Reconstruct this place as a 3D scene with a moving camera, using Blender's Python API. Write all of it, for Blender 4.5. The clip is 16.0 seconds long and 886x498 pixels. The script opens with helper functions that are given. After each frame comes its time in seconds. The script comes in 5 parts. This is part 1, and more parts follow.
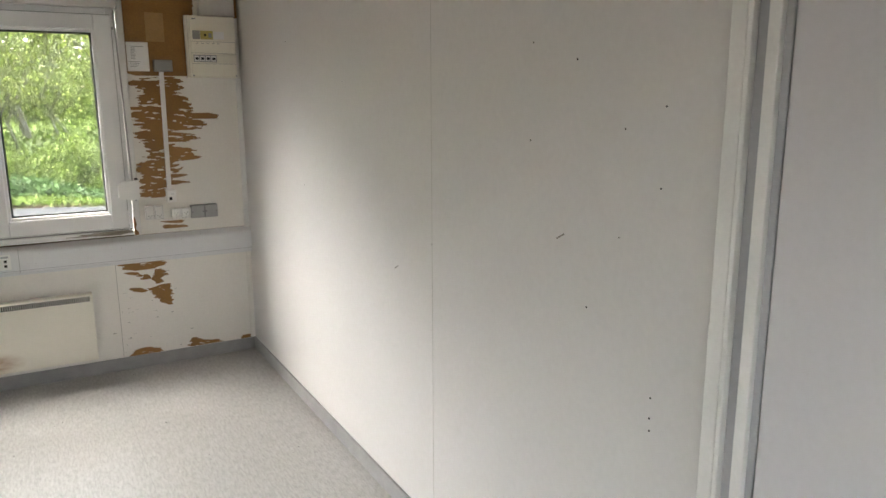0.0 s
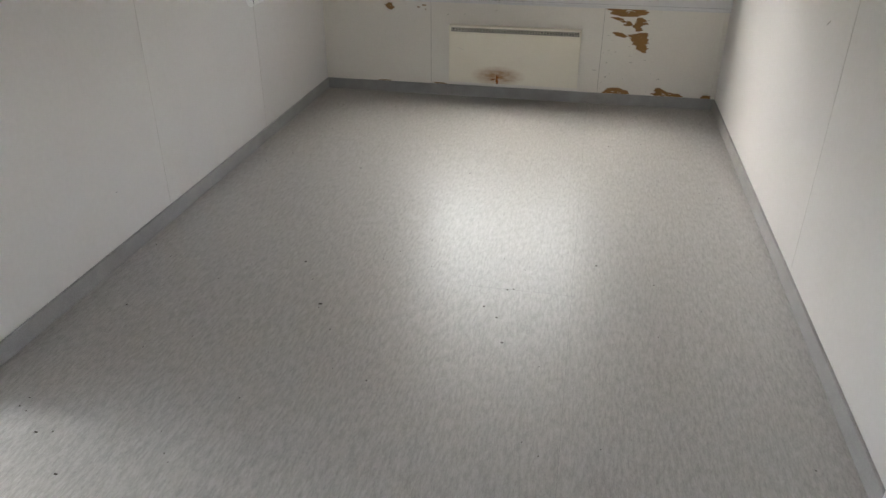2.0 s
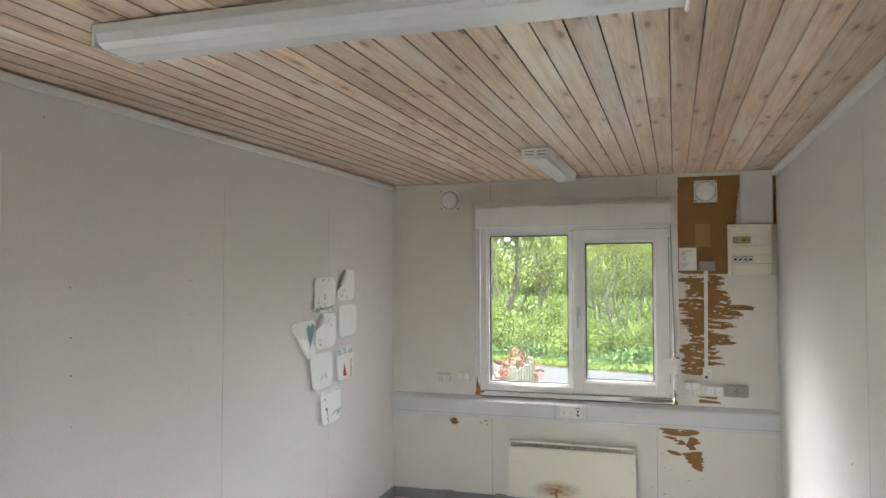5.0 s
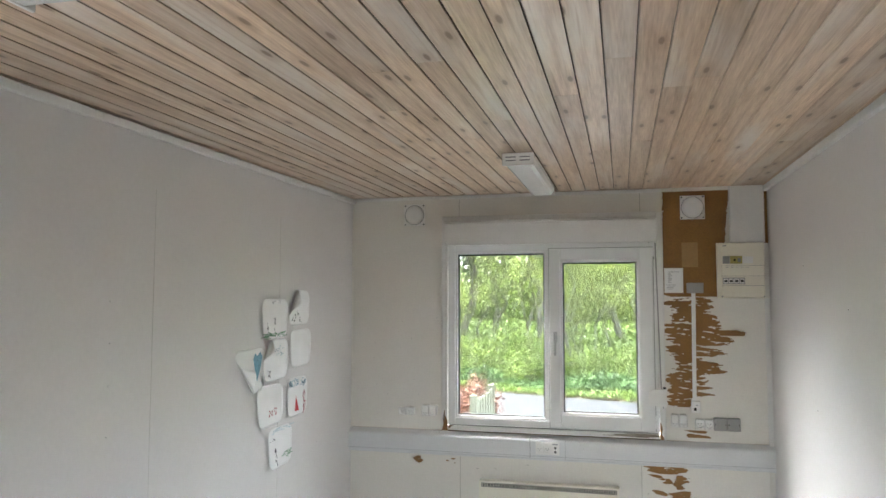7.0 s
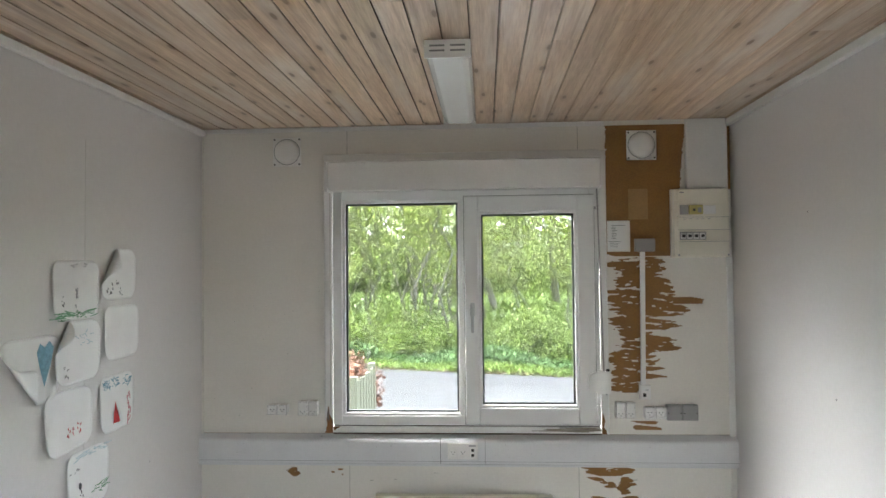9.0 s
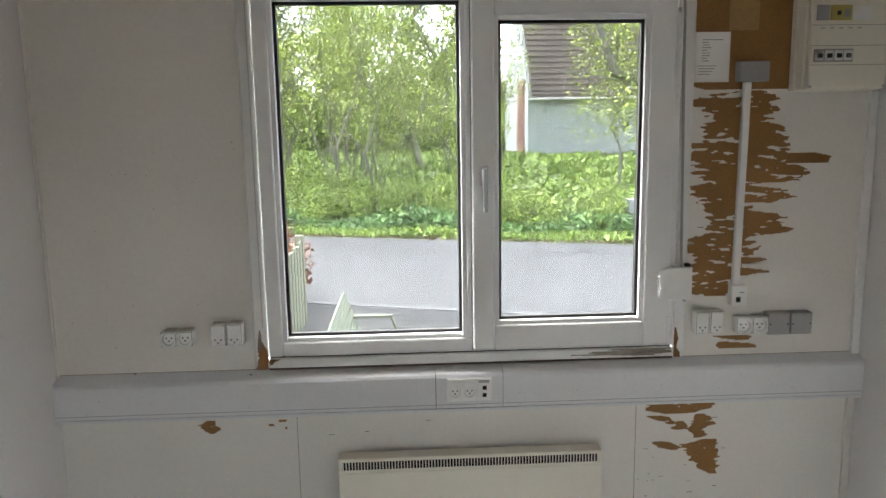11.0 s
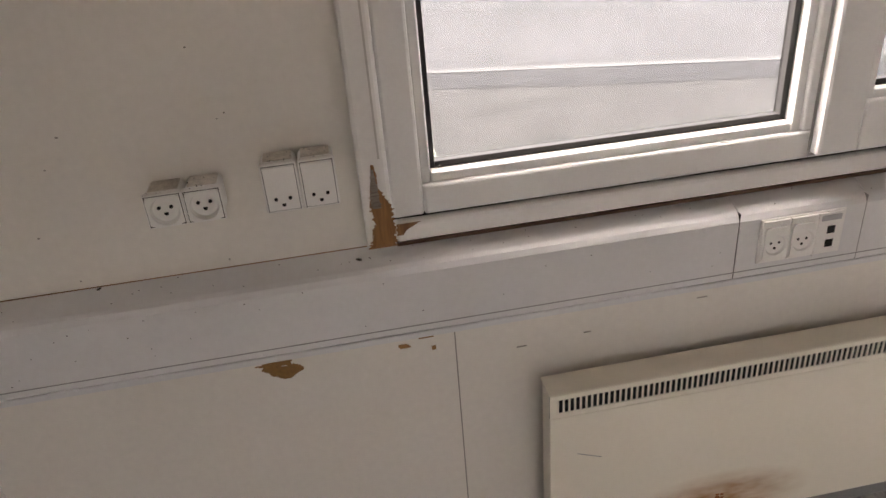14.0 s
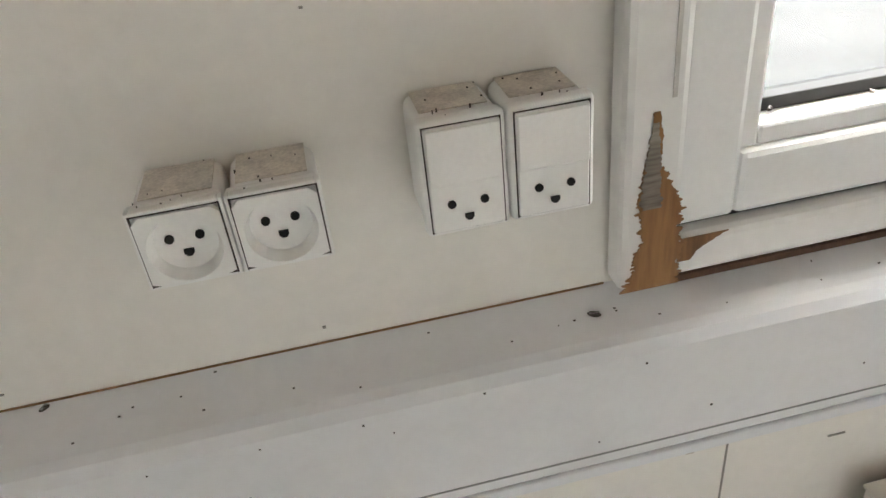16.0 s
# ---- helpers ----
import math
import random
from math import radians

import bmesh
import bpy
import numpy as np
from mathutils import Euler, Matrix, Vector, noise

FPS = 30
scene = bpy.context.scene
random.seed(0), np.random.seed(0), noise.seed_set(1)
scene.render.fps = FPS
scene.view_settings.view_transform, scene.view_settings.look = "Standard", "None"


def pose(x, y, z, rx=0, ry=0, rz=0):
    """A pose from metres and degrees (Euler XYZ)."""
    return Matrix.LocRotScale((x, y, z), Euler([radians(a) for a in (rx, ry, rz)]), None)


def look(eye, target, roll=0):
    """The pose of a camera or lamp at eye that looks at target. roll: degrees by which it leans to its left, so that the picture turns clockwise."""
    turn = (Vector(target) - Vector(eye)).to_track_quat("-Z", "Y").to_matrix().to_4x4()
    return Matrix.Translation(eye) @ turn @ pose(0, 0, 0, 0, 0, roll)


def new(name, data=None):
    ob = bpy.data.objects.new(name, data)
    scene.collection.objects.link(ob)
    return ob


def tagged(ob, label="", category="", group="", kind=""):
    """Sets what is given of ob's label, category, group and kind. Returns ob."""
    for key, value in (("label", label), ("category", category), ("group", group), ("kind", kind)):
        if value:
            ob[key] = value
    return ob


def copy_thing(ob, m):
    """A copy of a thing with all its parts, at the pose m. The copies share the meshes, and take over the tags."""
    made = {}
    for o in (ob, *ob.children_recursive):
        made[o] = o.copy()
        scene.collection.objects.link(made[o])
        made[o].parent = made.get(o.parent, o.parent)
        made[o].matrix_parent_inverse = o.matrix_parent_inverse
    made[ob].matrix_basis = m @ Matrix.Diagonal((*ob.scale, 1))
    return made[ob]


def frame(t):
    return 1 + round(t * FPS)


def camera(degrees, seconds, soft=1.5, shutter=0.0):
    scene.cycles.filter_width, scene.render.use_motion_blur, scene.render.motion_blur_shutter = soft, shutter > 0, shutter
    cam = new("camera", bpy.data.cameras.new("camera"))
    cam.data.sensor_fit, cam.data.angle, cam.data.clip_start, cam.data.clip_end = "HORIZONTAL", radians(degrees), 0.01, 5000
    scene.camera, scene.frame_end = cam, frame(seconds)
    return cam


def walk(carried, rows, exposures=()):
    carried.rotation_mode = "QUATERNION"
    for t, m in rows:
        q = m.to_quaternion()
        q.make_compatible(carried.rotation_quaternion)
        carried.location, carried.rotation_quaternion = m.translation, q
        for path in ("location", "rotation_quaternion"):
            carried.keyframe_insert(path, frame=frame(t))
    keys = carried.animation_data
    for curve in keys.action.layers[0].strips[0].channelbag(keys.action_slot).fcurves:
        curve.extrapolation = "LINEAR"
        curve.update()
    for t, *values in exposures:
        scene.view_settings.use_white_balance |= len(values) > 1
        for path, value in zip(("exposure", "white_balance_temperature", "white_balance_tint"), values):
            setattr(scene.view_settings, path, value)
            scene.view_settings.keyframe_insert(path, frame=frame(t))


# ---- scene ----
cam = camera(62.5, 16.0)
PATH = [
    (0, (1.617, -4.597, 1.616), (2.581, -2.893, 1.207), -0.2),
    (0.5, (1.745, -4.71, 1.622), (2.267, -2.846, 1.119), 0.9),
    (1, (1.882, -4.887, 1.604), (1.999, -2.992, 0.974), 1.4),
    (1.5, (1.904, -5.047, 1.55), (1.716, -3.214, 0.77), 1.2),
    (2, (1.93, -5.214, 1.497), (1.585, -3.477, 0.567), 0.3),
    (2.5, (1.986, -5.354, 1.526), (1.567, -3.644, 0.578), -0.9),
    (3, (2.064, -5.372, 1.557), (1.593, -3.598, 0.762), -1.0),
    (3.5, (2.097, -5.401, 1.621), (1.598, -3.542, 1.079), -0.6),
    (4, (2.105, -5.419, 1.673), (1.565, -3.517, 1.374), -0.5),
    (4.5, (2.12, -5.424, 1.709), (1.54, -3.512, 1.624), -0.4),
    (5, (2.153, -5.425, 1.728), (1.542, -3.522, 1.802), -0.1),
    (5.2, (2.146, -5.428, 1.742), (1.536, -3.526, 1.853), 0.0),
    (7.3, (1.847, -4.83, 1.702), (1.417, -2.882, 1.841), 0.1),
    (7.5, (1.799, -4.724, 1.692), (1.41, -2.767, 1.824), 0.1),
    (8, (1.71, -4.407, 1.728), (1.415, -2.432, 1.837), -0.1),
    (8.2, (1.681, -4.321, 1.722), (1.419, -2.341, 1.826), -0.2),
    (10.3, (1.329, -2.892, 1.594), (1.359, -0.897, 1.455), -0.7),
    (10.5, (1.298, -2.761, 1.594), (1.339, -0.771, 1.404), -0.7),
    (11, (1.199, -2.442, 1.623), (1.296, -0.471, 1.299), -0.9),
    (11.5, (1.153, -2.162, 1.569), (1.29, -0.217, 1.126), -1.4),
    (12, (1.092, -1.894, 1.529), (1.282, 0.012, 0.954), -1.9),
    (12.5, (0.972, -1.654, 1.501), (1.197, 0.191, 0.763), -2.6),
    (13, (0.824, -1.45, 1.457), (1.067, 0.343, 0.605), -3.5),
    (13.5, (0.738, -1.269, 1.386), (0.987, 0.498, 0.483), -4.6),
    (14, (0.645, -1.036, 1.352), (0.893, 0.709, 0.407), -4.9),
    (14.5, (0.577, -0.844, 1.309), (0.796, 0.889, 0.335), -5.3),
    (15, (0.512, -0.643, 1.253), (0.699, 1.073, 0.242), -6.0),
    (15.5, (0.484, -0.486, 1.184), (0.661, 1.208, 0.135), -7.0),
    (16, (0.488, -0.425, 1.151), (0.737, 1.24, 0.072), -6.8),
]
walk(cam, [(t, look(eye, target, roll)) for t, eye, target, roll in PATH],
     [(0, 5.95, 7000, 10), (0.6, 5.65, 7000, 10), (2.0, 5.5, 7000, 10), (3.5, 5.6, 7000, 10), (5.0, 6.15, 6700, 9), (7.5, 6.25, 6450, 8), (10.5, 5.68, 6450, 8), (11.5, 5.62, 6800, 13), (12.5, 5.6, 7200, 19), (14.5, 5.8, 7600, 21), (15.2, 6.1, 7150, 15), (16, 6.5, 6900, 10)])

# ---- light ----
world = bpy.data.worlds.new("sky")
scene.world = world
world.use_nodes = True
wn = world.node_tree
sky = wn.nodes.new("ShaderNodeTexSky")
sky.sky_type, sky.sun_disc = "NISHITA", False
sky.sun_elevation, sky.sun_rotation = radians(60), radians(-38)
sky.air_density, sky.dust_density, sky.ozone_density = 1.0, 2.4, 1.0
soften = wn.nodes.new("ShaderNodeHueSaturation")
soften.inputs["Saturation"].default_value = 0.4
wn.links.new(sky.outputs[0], soften.inputs["Color"])
wn.links.new(soften.outputs[0], wn.nodes["Background"].inputs[0])
wn.nodes["Background"].inputs[1].default_value = 0.15
sun = new("sun", bpy.data.lights.new("sun", "SUN"))
sun.data.energy, sun.data.angle, sun.data.color = 0.7, radians(90), (1.0, 0.99, 0.97)
sun.matrix_world = look((0, 0, 0), (0.31, -0.39, -0.87))

# ---- helpers of the scene ----
W, H, BACK = 2.8, 2.45, -6.6
rnd = random.Random(7)


def base_of(ob):
    at = Vector((0, 0, 0))
    while ob is not None:
        at += ob.location
        ob = ob.parent
    return at


def part(name, bm, material, parent=None, label="", smooth=False):
    """Links a bmesh, given in world metres, as one mesh object under its parent."""
    if parent is not None:
        bmesh.ops.translate(bm, verts=bm.verts, vec=-base_of(parent))
    me = bpy.data.meshes.new(name)
    bm.to_mesh(me)
    bm.free()
    if smooth:
        me.polygons.foreach_set("use_smooth", [True] * len(me.polygons))
    me.materials.append(material)
    ob = new(name, me)
    ob.parent = parent
    return tagged(ob, label) if label else ob


def thing(name, at, label, category, group="", kind=""):
    ob = new(name)
    ob.location = at
    ob.empty_display_size = 0.05
    return tagged(ob, label, category, group, kind)


def box(x0, x1, y0, y1, z0, z1, bevel=0.0, bm=None, segments=2):
    own = bmesh.new()
    bmesh.ops.create_cube(own, size=1, matrix=Matrix.Translation(((x0 + x1) / 2, (y0 + y1) / 2, (z0 + z1) / 2)) @ Matrix.Diagonal((abs(x1 - x0), abs(y1 - y0), abs(z1 - z0), 1)))
    if bevel:
        bmesh.ops.bevel(own, geom=own.edges[:], offset=bevel, segments=segments, affect="EDGES", profile=0.5)
    return join(bm, own)


def join(bm, own):
    if bm is None:
        return own
    me = bpy.data.meshes.new("tmp")
    own.to_mesh(me)
    own.free()
    bm.from_mesh(me)
    bpy.data.meshes.remove(me)
    return bm


def rod(a, b, r0, r1=None, sides=10, bm=None):
    a, b = Vector(a), Vector(b)
    own = bmesh.new()
    m = Matrix.Translation((a + b) / 2) @ (b - a).to_track_quat("Z", "Y").to_matrix().to_4x4()
    bmesh.ops.create_cone(own, cap_ends=True, segments=sides, radius1=r0, radius2=r0 if r1 is None else r1, depth=(b - a).length, matrix=m)
    return join(bm, own)


def prism(points, y0, y1, axis="y", bm=None):
    """A flat outline (u, v) drawn through from y0 to y1 along the axis."""
    own = bmesh.new()

    def at(u, v, d):
        return (u, d, v) if axis == "y" else (d, u, v) if axis == "x" else (u, v, d)
    one = [own.verts.new(at(u, v, y0)) for u, v in points]
    two = [own.verts.new(at(u, v, y1)) for u, v in points]
    own.faces.new(one)
    own.faces.new(two[::-1])
    for i in range(len(one)):
        j = (i + 1) % len(one)
        own.faces.new((one[j], one[i], two[i], two[j]))
    bmesh.ops.recalc_face_normals(own, faces=own.faces)
    return join(bm, own)


def ring(cx, cz, r, n=20, squash=1.0):
    return [(cx + r * math.cos(2 * math.pi * i / n), cz + r * squash * math.sin(2 * math.pi * i / n)) for i in range(n)]


# ---- materials ----
def material(name, colour, rough=0.5, metal=0.0, spread=0.12, scale=3.0, grain=120.0, bump=0.05, stretch=(1, 1, 1), tone=None, spec=0.5, depth=0.002):
    """Colour varied at two scales, with matching gloss and fine relief."""
    m = bpy.data.materials.new(name)
    m.use_nodes = True
    n, l = m.node_tree.nodes, m.node_tree.links
    b = n["Principled BSDF"]
    tc, mp = n.new("ShaderNodeTexCoord"), n.new("ShaderNodeMapping")
    geo = n.new("ShaderNodeNewGeometry")
    mp.inputs["Scale"].default_value = stretch
    l.new(geo.outputs["Position"], mp.inputs[0])
    big, small = n.new("ShaderNodeTexNoise"), n.new("ShaderNodeTexNoise")
    big.inputs["Scale"].default_value, big.inputs["Detail"].default_value = scale, 5
    small.inputs["Scale"].default_value, small.inputs["Detail"].default_value = grain, 3
    l.new(mp.outputs[0], big.inputs[0])
    l.new(mp.outputs[0], small.inputs[0])
    add = n.new("ShaderNodeMath")
    add.operation = "MULTIPLY_ADD"
    add.inputs[1].default_value = 0.45
    l.new(small.outputs[0], add.inputs[0])
    half = n.new("ShaderNodeMath")
    half.operation = "MULTIPLY"
    half.inputs[1].default_value = 0.55
    l.new(big.outputs[0], half.inputs[0])
    l.new(half.outputs[0], add.inputs[2])
    ramp = n.new("ShaderNodeValToRGB")
    dark = tone or tuple(c * (1 - spread) for c in colour)
    ramp.color_ramp.elements[0].position, ramp.color_ramp.elements[1].position = 0.3, 0.65
    ramp.color_ramp.elements[0].color, ramp.color_ramp.elements[1].color = (*dark, 1), (*[min(1, c * (1 + spread * 0.4)) for c in colour], 1)
    l.new(add.outputs[0], ramp.inputs[0])
    l.new(ramp.outputs[0], b.inputs["Base Color"])
    b.inputs["Roughness"].default_value, b.inputs["Metallic"].default_value = rough, metal
    b.inputs["Specular IOR Level"].default_value = spec
    bp = n.new("ShaderNodeBump")
    bp.inputs["Strength"].default_value, bp.inputs["Distance"].default_value = bump, depth
    l.new(add.outputs[0], bp.inputs["Height"])
    l.new(bp.outputs[0], b.inputs["Normal"])
    return m


def glass(name, tint):
    m = bpy.data.materials.new(name)
    m.use_nodes = True
    n, l = m.node_tree.nodes, m.node_tree.links
    n.remove(n["Principled BSDF"])
    clear, gloss, mix, fres = n.new("ShaderNodeBsdfTransparent"), n.new("ShaderNodeBsdfGlossy"), n.new("ShaderNodeMixShader"), n.new("ShaderNodeFresnel")
    haze_film, dirt, mul, mix2 = n.new("ShaderNodeBsdfDiffuse"), n.new("ShaderNodeTexNoise"), n.new("ShaderNodeMath"), n.new("ShaderNodeMixShader")
    clear.inputs[0].default_value = (*tint, 1)
    gloss.inputs["Roughness"].default_value = 0.02
    fres.inputs[0].default_value = 1.3
    dirt.inputs["Scale"].default_value, dirt.inputs["Detail"].default_value = 7, 6
    mul.operation = "MULTIPLY"
    # the dirty film is thickened so that it also lays haze over the view
    mul.inputs[1].default_value = 0.06
    haze_film.inputs[0].default_value = (0.8, 0.8, 0.78, 1)
    l.new(dirt.outputs[0], mul.inputs[0])
    l.new(fres.outputs[0], mix.inputs[0])
    l.new(clear.outputs[0], mix.inputs[1])
    l.new(gloss.outputs[0], mix.inputs[2])
    l.new(mul.outputs[0], mix2.inputs[0])
    l.new(mix.outputs[0], mix2.inputs[1])
    l.new(haze_film.outputs[0], mix2.inputs[2])
    l.new(mix2.outputs[0], n["Material Output"].inputs[0])
    return m


def island_mix(m, low, high):
    """Each separate piece of a mesh a little lighter or darker."""
    n, l = m.node_tree.nodes, m.node_tree.links
    b = n["Principled BSDF"]
    src = b.inputs["Base Color"].links[0].from_socket
    g, r, hs = n.new("ShaderNodeNewGeometry"), n.new("ShaderNodeMapRange"), n.new("ShaderNodeHueSaturation")
    r.inputs["To Min"].default_value, r.inputs["To Max"].default_value = low, high
    l.new(g.outputs["Random Per Island"], r.inputs[0])
    l.new(r.outputs[0], hs.inputs["Value"])
    l.new(src, hs.inputs["Color"])
    l.new(hs.outputs[0], b.inputs["Base Color"])
    return m


PAINT = material("painted_board", (0.73, 0.71, 0.695), 0.45, spread=0.05, scale=1.3, grain=60, bump=0.08)
CREAM = material("cream_board", (0.82, 0.79, 0.735), 0.45, spread=0.06, scale=1.6, grain=70, bump=0.08)
WHITE = material("white_gloss_paint", (0.83, 0.82, 0.80), 0.35, spread=0.06, scale=5, grain=90, bump=0.06)
PVC = material("white_window_plastic", (0.84, 0.84, 0.83), 0.28, spread=0.04, scale=4, grain=200, bump=0.02)
TRUNK = material("grey_white_metal_channel", (0.74, 0.745, 0.755), 0.38, spread=0.05, scale=4, grain=90, bump=0.03)
SOCKET = material("aged_white_plastic", (0.87, 0.86, 0.835), 0.32, spread=0.05, scale=20, grain=300, bump=0.02)
DUSTY = material("dusty_plastic", (0.74, 0.69, 0.62), 0.6, spread=0.35, scale=60, grain=500, bump=0.15)
GREYBOX = material("grey_plastic", (0.36, 0.35, 0.34), 0.5, spread=0.08, scale=12, grain=200, bump=0.05)
BLACK = material("black_rubber", (0.012, 0.012, 0.012), 0.6, spread=0.2)
DARK = material("dark_hole", (0.01, 0.009, 0.008), 0.9)
BROWN = material("bare_brown_hardboard", (0.30, 0.155, 0.042), 0.62, spread=0.3, scale=6, grain=150, bump=0.2, tone=(0.20, 0.10, 0.027))
ROT = material("weathered_bare_wood", (0.27, 0.135, 0.05), 0.75, spread=0.5, scale=8, grain=90, bump=0.6, stretch=(3, 3, 0.3), tone=(0.12, 0.055, 0.02))
ROTGREY = material("grey_weathered_wood", (0.30, 0.27, 0.23), 0.8, spread=0.5, scale=14, grain=120, bump=0.6, stretch=(0.4, 3, 3), tone=(0.09, 0.06, 0.04))
HEATER = material("cream_enamel", (0.86, 0.82, 0.71), 0.3, spread=0.03, scale=2, grain=80, bump=0.02)
SKIRT = material("grey_vinyl_skirting", (0.33, 0.325, 0.32), 0.45, spread=0.2, scale=10, grain=160, bump=0.1)
# grey for the painted shade in the right door frame, and for small marks
SHADE_MARK_GREY = material("grey_recess_shade_and_marks", (0.44, 0.44, 0.46), 0.4, spread=0.06)
DOORPAINT = material("pale_grey_door_paint", (0.68, 0.66, 0.68), 0.4, spread=0.04, scale=2, grain=60)
METAL = material("brushed_metal", (0.45, 0.45, 0.46), 0.28, metal=0.9, spread=0.1, grain=200)
LAMPWHITE = material("lamp_opal_plastic", (0.84, 0.84, 0.82), 0.22, spread=0.03, scale=3, grain=60, bump=0.01)
PAPER = material("drawing_paper", (0.88, 0.88, 0.87), 0.8, spread=0.04, scale=12, grain=200, bump=0.0)
# the main panes are tinted dark to dim the bright view outdoors
DIMGLASS = glass("dimmed_window_glass", (0.42, 0.43, 0.43))
PORCHGLASS = glass("entry_glass", (0.45, 0.46, 0.46))
REARGLASS = glass("tinted_rear_glass", (0.28, 0.29, 0.29))
BLUE, RED, GREEN, INK, PINK = [material(n, c, 0.8, spread=0.35, scale=60, grain=300) for n, c in (
    ("blue_crayon", (0.22, 0.42, 0.52)), ("red_crayon", (0.62, 0.05, 0.06)), ("green_crayon", (0.16, 0.36, 0.2)), ("dark_pencil", (0.06, 0.06, 0.07)), ("pink_crayon", (0.7, 0.3, 0.33)))]
PALEBLUE = material("pale_blue_crayon", (0.6, 0.7, 0.74), 0.8, spread=0.2, scale=60)
YELLOW = material("yellow_plastic_relay", (0.5, 0.42, 0.13), 0.4)
PRINT = material("printed_grey", (0.3, 0.3, 0.3), 0.8)
GRIME_SHADE = material("insect_and_seam_shade_brown", (0.035, 0.025, 0.02), 0.7, spread=0.4)

# streaked vinyl floor: worn gloss, long flecks
FLOOR = material("grey_streaked_vinyl", (0.47, 0.465, 0.455), 0.3, spread=0.3, scale=110, grain=420, bump=0.1, stretch=(1.0, 0.22, 1.0), tone=(0.31, 0.305, 0.295))
fn, fl = FLOOR.node_tree.nodes, FLOOR.node_tree.links
worn, band = fn.new("ShaderNodeTexNoise"), fn.new("ShaderNodeMapRange")
worn.inputs["Scale"].default_value, worn.inputs["Detail"].default_value = 2.2, 2
band.inputs["To Min"].default_value, band.inputs["To Max"].default_value = 0.31, 0.39
fl.new(fn.new("ShaderNodeNewGeometry").outputs["Position"], worn.inputs[0])
fl.new(worn.outputs[0], band.inputs[0])
fl.new(band.outputs[0], fn["Principled BSDF"].inputs["Roughness"])

# whitewashed pine: long grain, whitewash streaks and scattered knots, other on each board
PINE = material("whitewashed_pine", (0.82, 0.63, 0.47), 0.28, spread=0.3, scale=4, grain=22, bump=0.12, stretch=(9, 0.4, 9), tone=(0.54, 0.34, 0.21))
pn, pl = PINE.node_tree.nodes, PINE.node_tree.links
pb = pn["Principled BSDF"]
pgeo, shift, moved = pn.new("ShaderNodeNewGeometry"), pn.new("ShaderNodeMath"), pn.new("ShaderNodeCombineXYZ")
shift.operation = "MULTIPLY"
shift.inputs[1].default_value = 37.0
pl.new(pgeo.outputs["Random Per Island"], shift.inputs[0])
pl.new(shift.outputs[0], moved.inputs[1])
board = pn.new("ShaderNodeVectorMath")
pl.new(pgeo.outputs["Position"], board.inputs[0])
pl.new(moved.outputs[0], board.inputs[1])


def pine_layer(mask, colour):
    mix = pn.new("ShaderNodeMix")
    mix.data_type = "RGBA"
    mix.inputs["B"].default_value = (*colour, 1)
    pl.new(mask, mix.inputs["Factor"])
    pl.new(pb.inputs["Base Color"].links[0].from_socket, mix.inputs["A"])
    pl.new(mix.outputs["Result"], pb.inputs["Base Color"])


def pine_mask(node, output, scale, low, high, top):
    mp, r = pn.new("ShaderNodeMapping"), pn.new("ShaderNodeMapRange")
    mp.inputs["Scale"].default_value = scale
    pl.new(board.outputs[0], mp.inputs[0])
    pl.new(mp.outputs[0], node.inputs[0])
    r.inputs["From Min"].default_value, r.inputs["From Max"].default_value, r.inputs["To Max"].default_value = low, high, top
    pl.new(node.outputs[output], r.inputs[0])
    return r.outputs[0]


wash, streak, knot, halo = pn.new("ShaderNodeTexNoise"), pn.new("ShaderNodeTexNoise"), pn.new("ShaderNodeTexVoronoi"), pn.new("ShaderNodeTexVoronoi")
for tex in (wash, streak):
    tex.inputs["Scale"].default_value, tex.inputs["Detail"].default_value = 1.0, 6
for tex in (knot, halo):
    tex.voronoi_dimensions = "2D"
    tex.inputs["Scale"].default_value = 1.0
pine_layer(pine_mask(wash, 0, (7, 1.1, 1), 0.48, 0.68, 0.75), (0.88, 0.79, 0.70))
pine_layer(pine_mask(streak, 0, (60, 1.6, 1), 0.55, 0.72, 0.55), (0.46, 0.27, 0.14))
pine_layer(pine_mask(halo, "Distance", (7.2, 1.9, 1), 0.20, 0.05, 0.5), (0.50, 0.31, 0.17))
pine_layer(pine_mask(knot, "Distance", (7.2, 1.9, 1), 0.075, 0.04, 0.85), (0.27, 0.14, 0.065))
island_mix(PINE, 0.80, 1.12)

# rust stain on the heater front: soft brown bloom round a run of rust
RUST = material("rust_run", (0.33, 0.11, 0.02), 0.85, spread=0.5, scale=40, grain=200, bump=0.3)
hn, hl = HEATER.node_tree.nodes, HEATER.node_tree.links
hb = hn["Principled BSDF"]
hm, hd, hr, hx, hw = hn.new("ShaderNodeMapping"), hn.new("ShaderNodeVectorMath"), hn.new("ShaderNodeMapRange"), hn.new("ShaderNodeMix"), hn.new("ShaderNodeTexNoise")
hm.inputs["Location"].default_value = (-1.300 / 0.20, 0, -0.175 / 0.075)
hm.inputs["Scale"].default_value = (1 / 0.20, 0, 1 / 0.075)
hl.new(hn.new("ShaderNodeNewGeometry").outputs["Position"], hm.inputs[0])
hd.operation = "LENGTH"
hl.new(hm.outputs[0], hd.inputs[0])
hr.inputs["From Min"].default_value, hr.inputs["From Max"].default_value = 1.0, 0.1
hr.inputs["To Max"].default_value = 1.7
hl.new(hd.outputs["Value"], hr.inputs[0])
hw.inputs["Scale"].default_value = 14
hmul = hn.new("ShaderNodeMath")
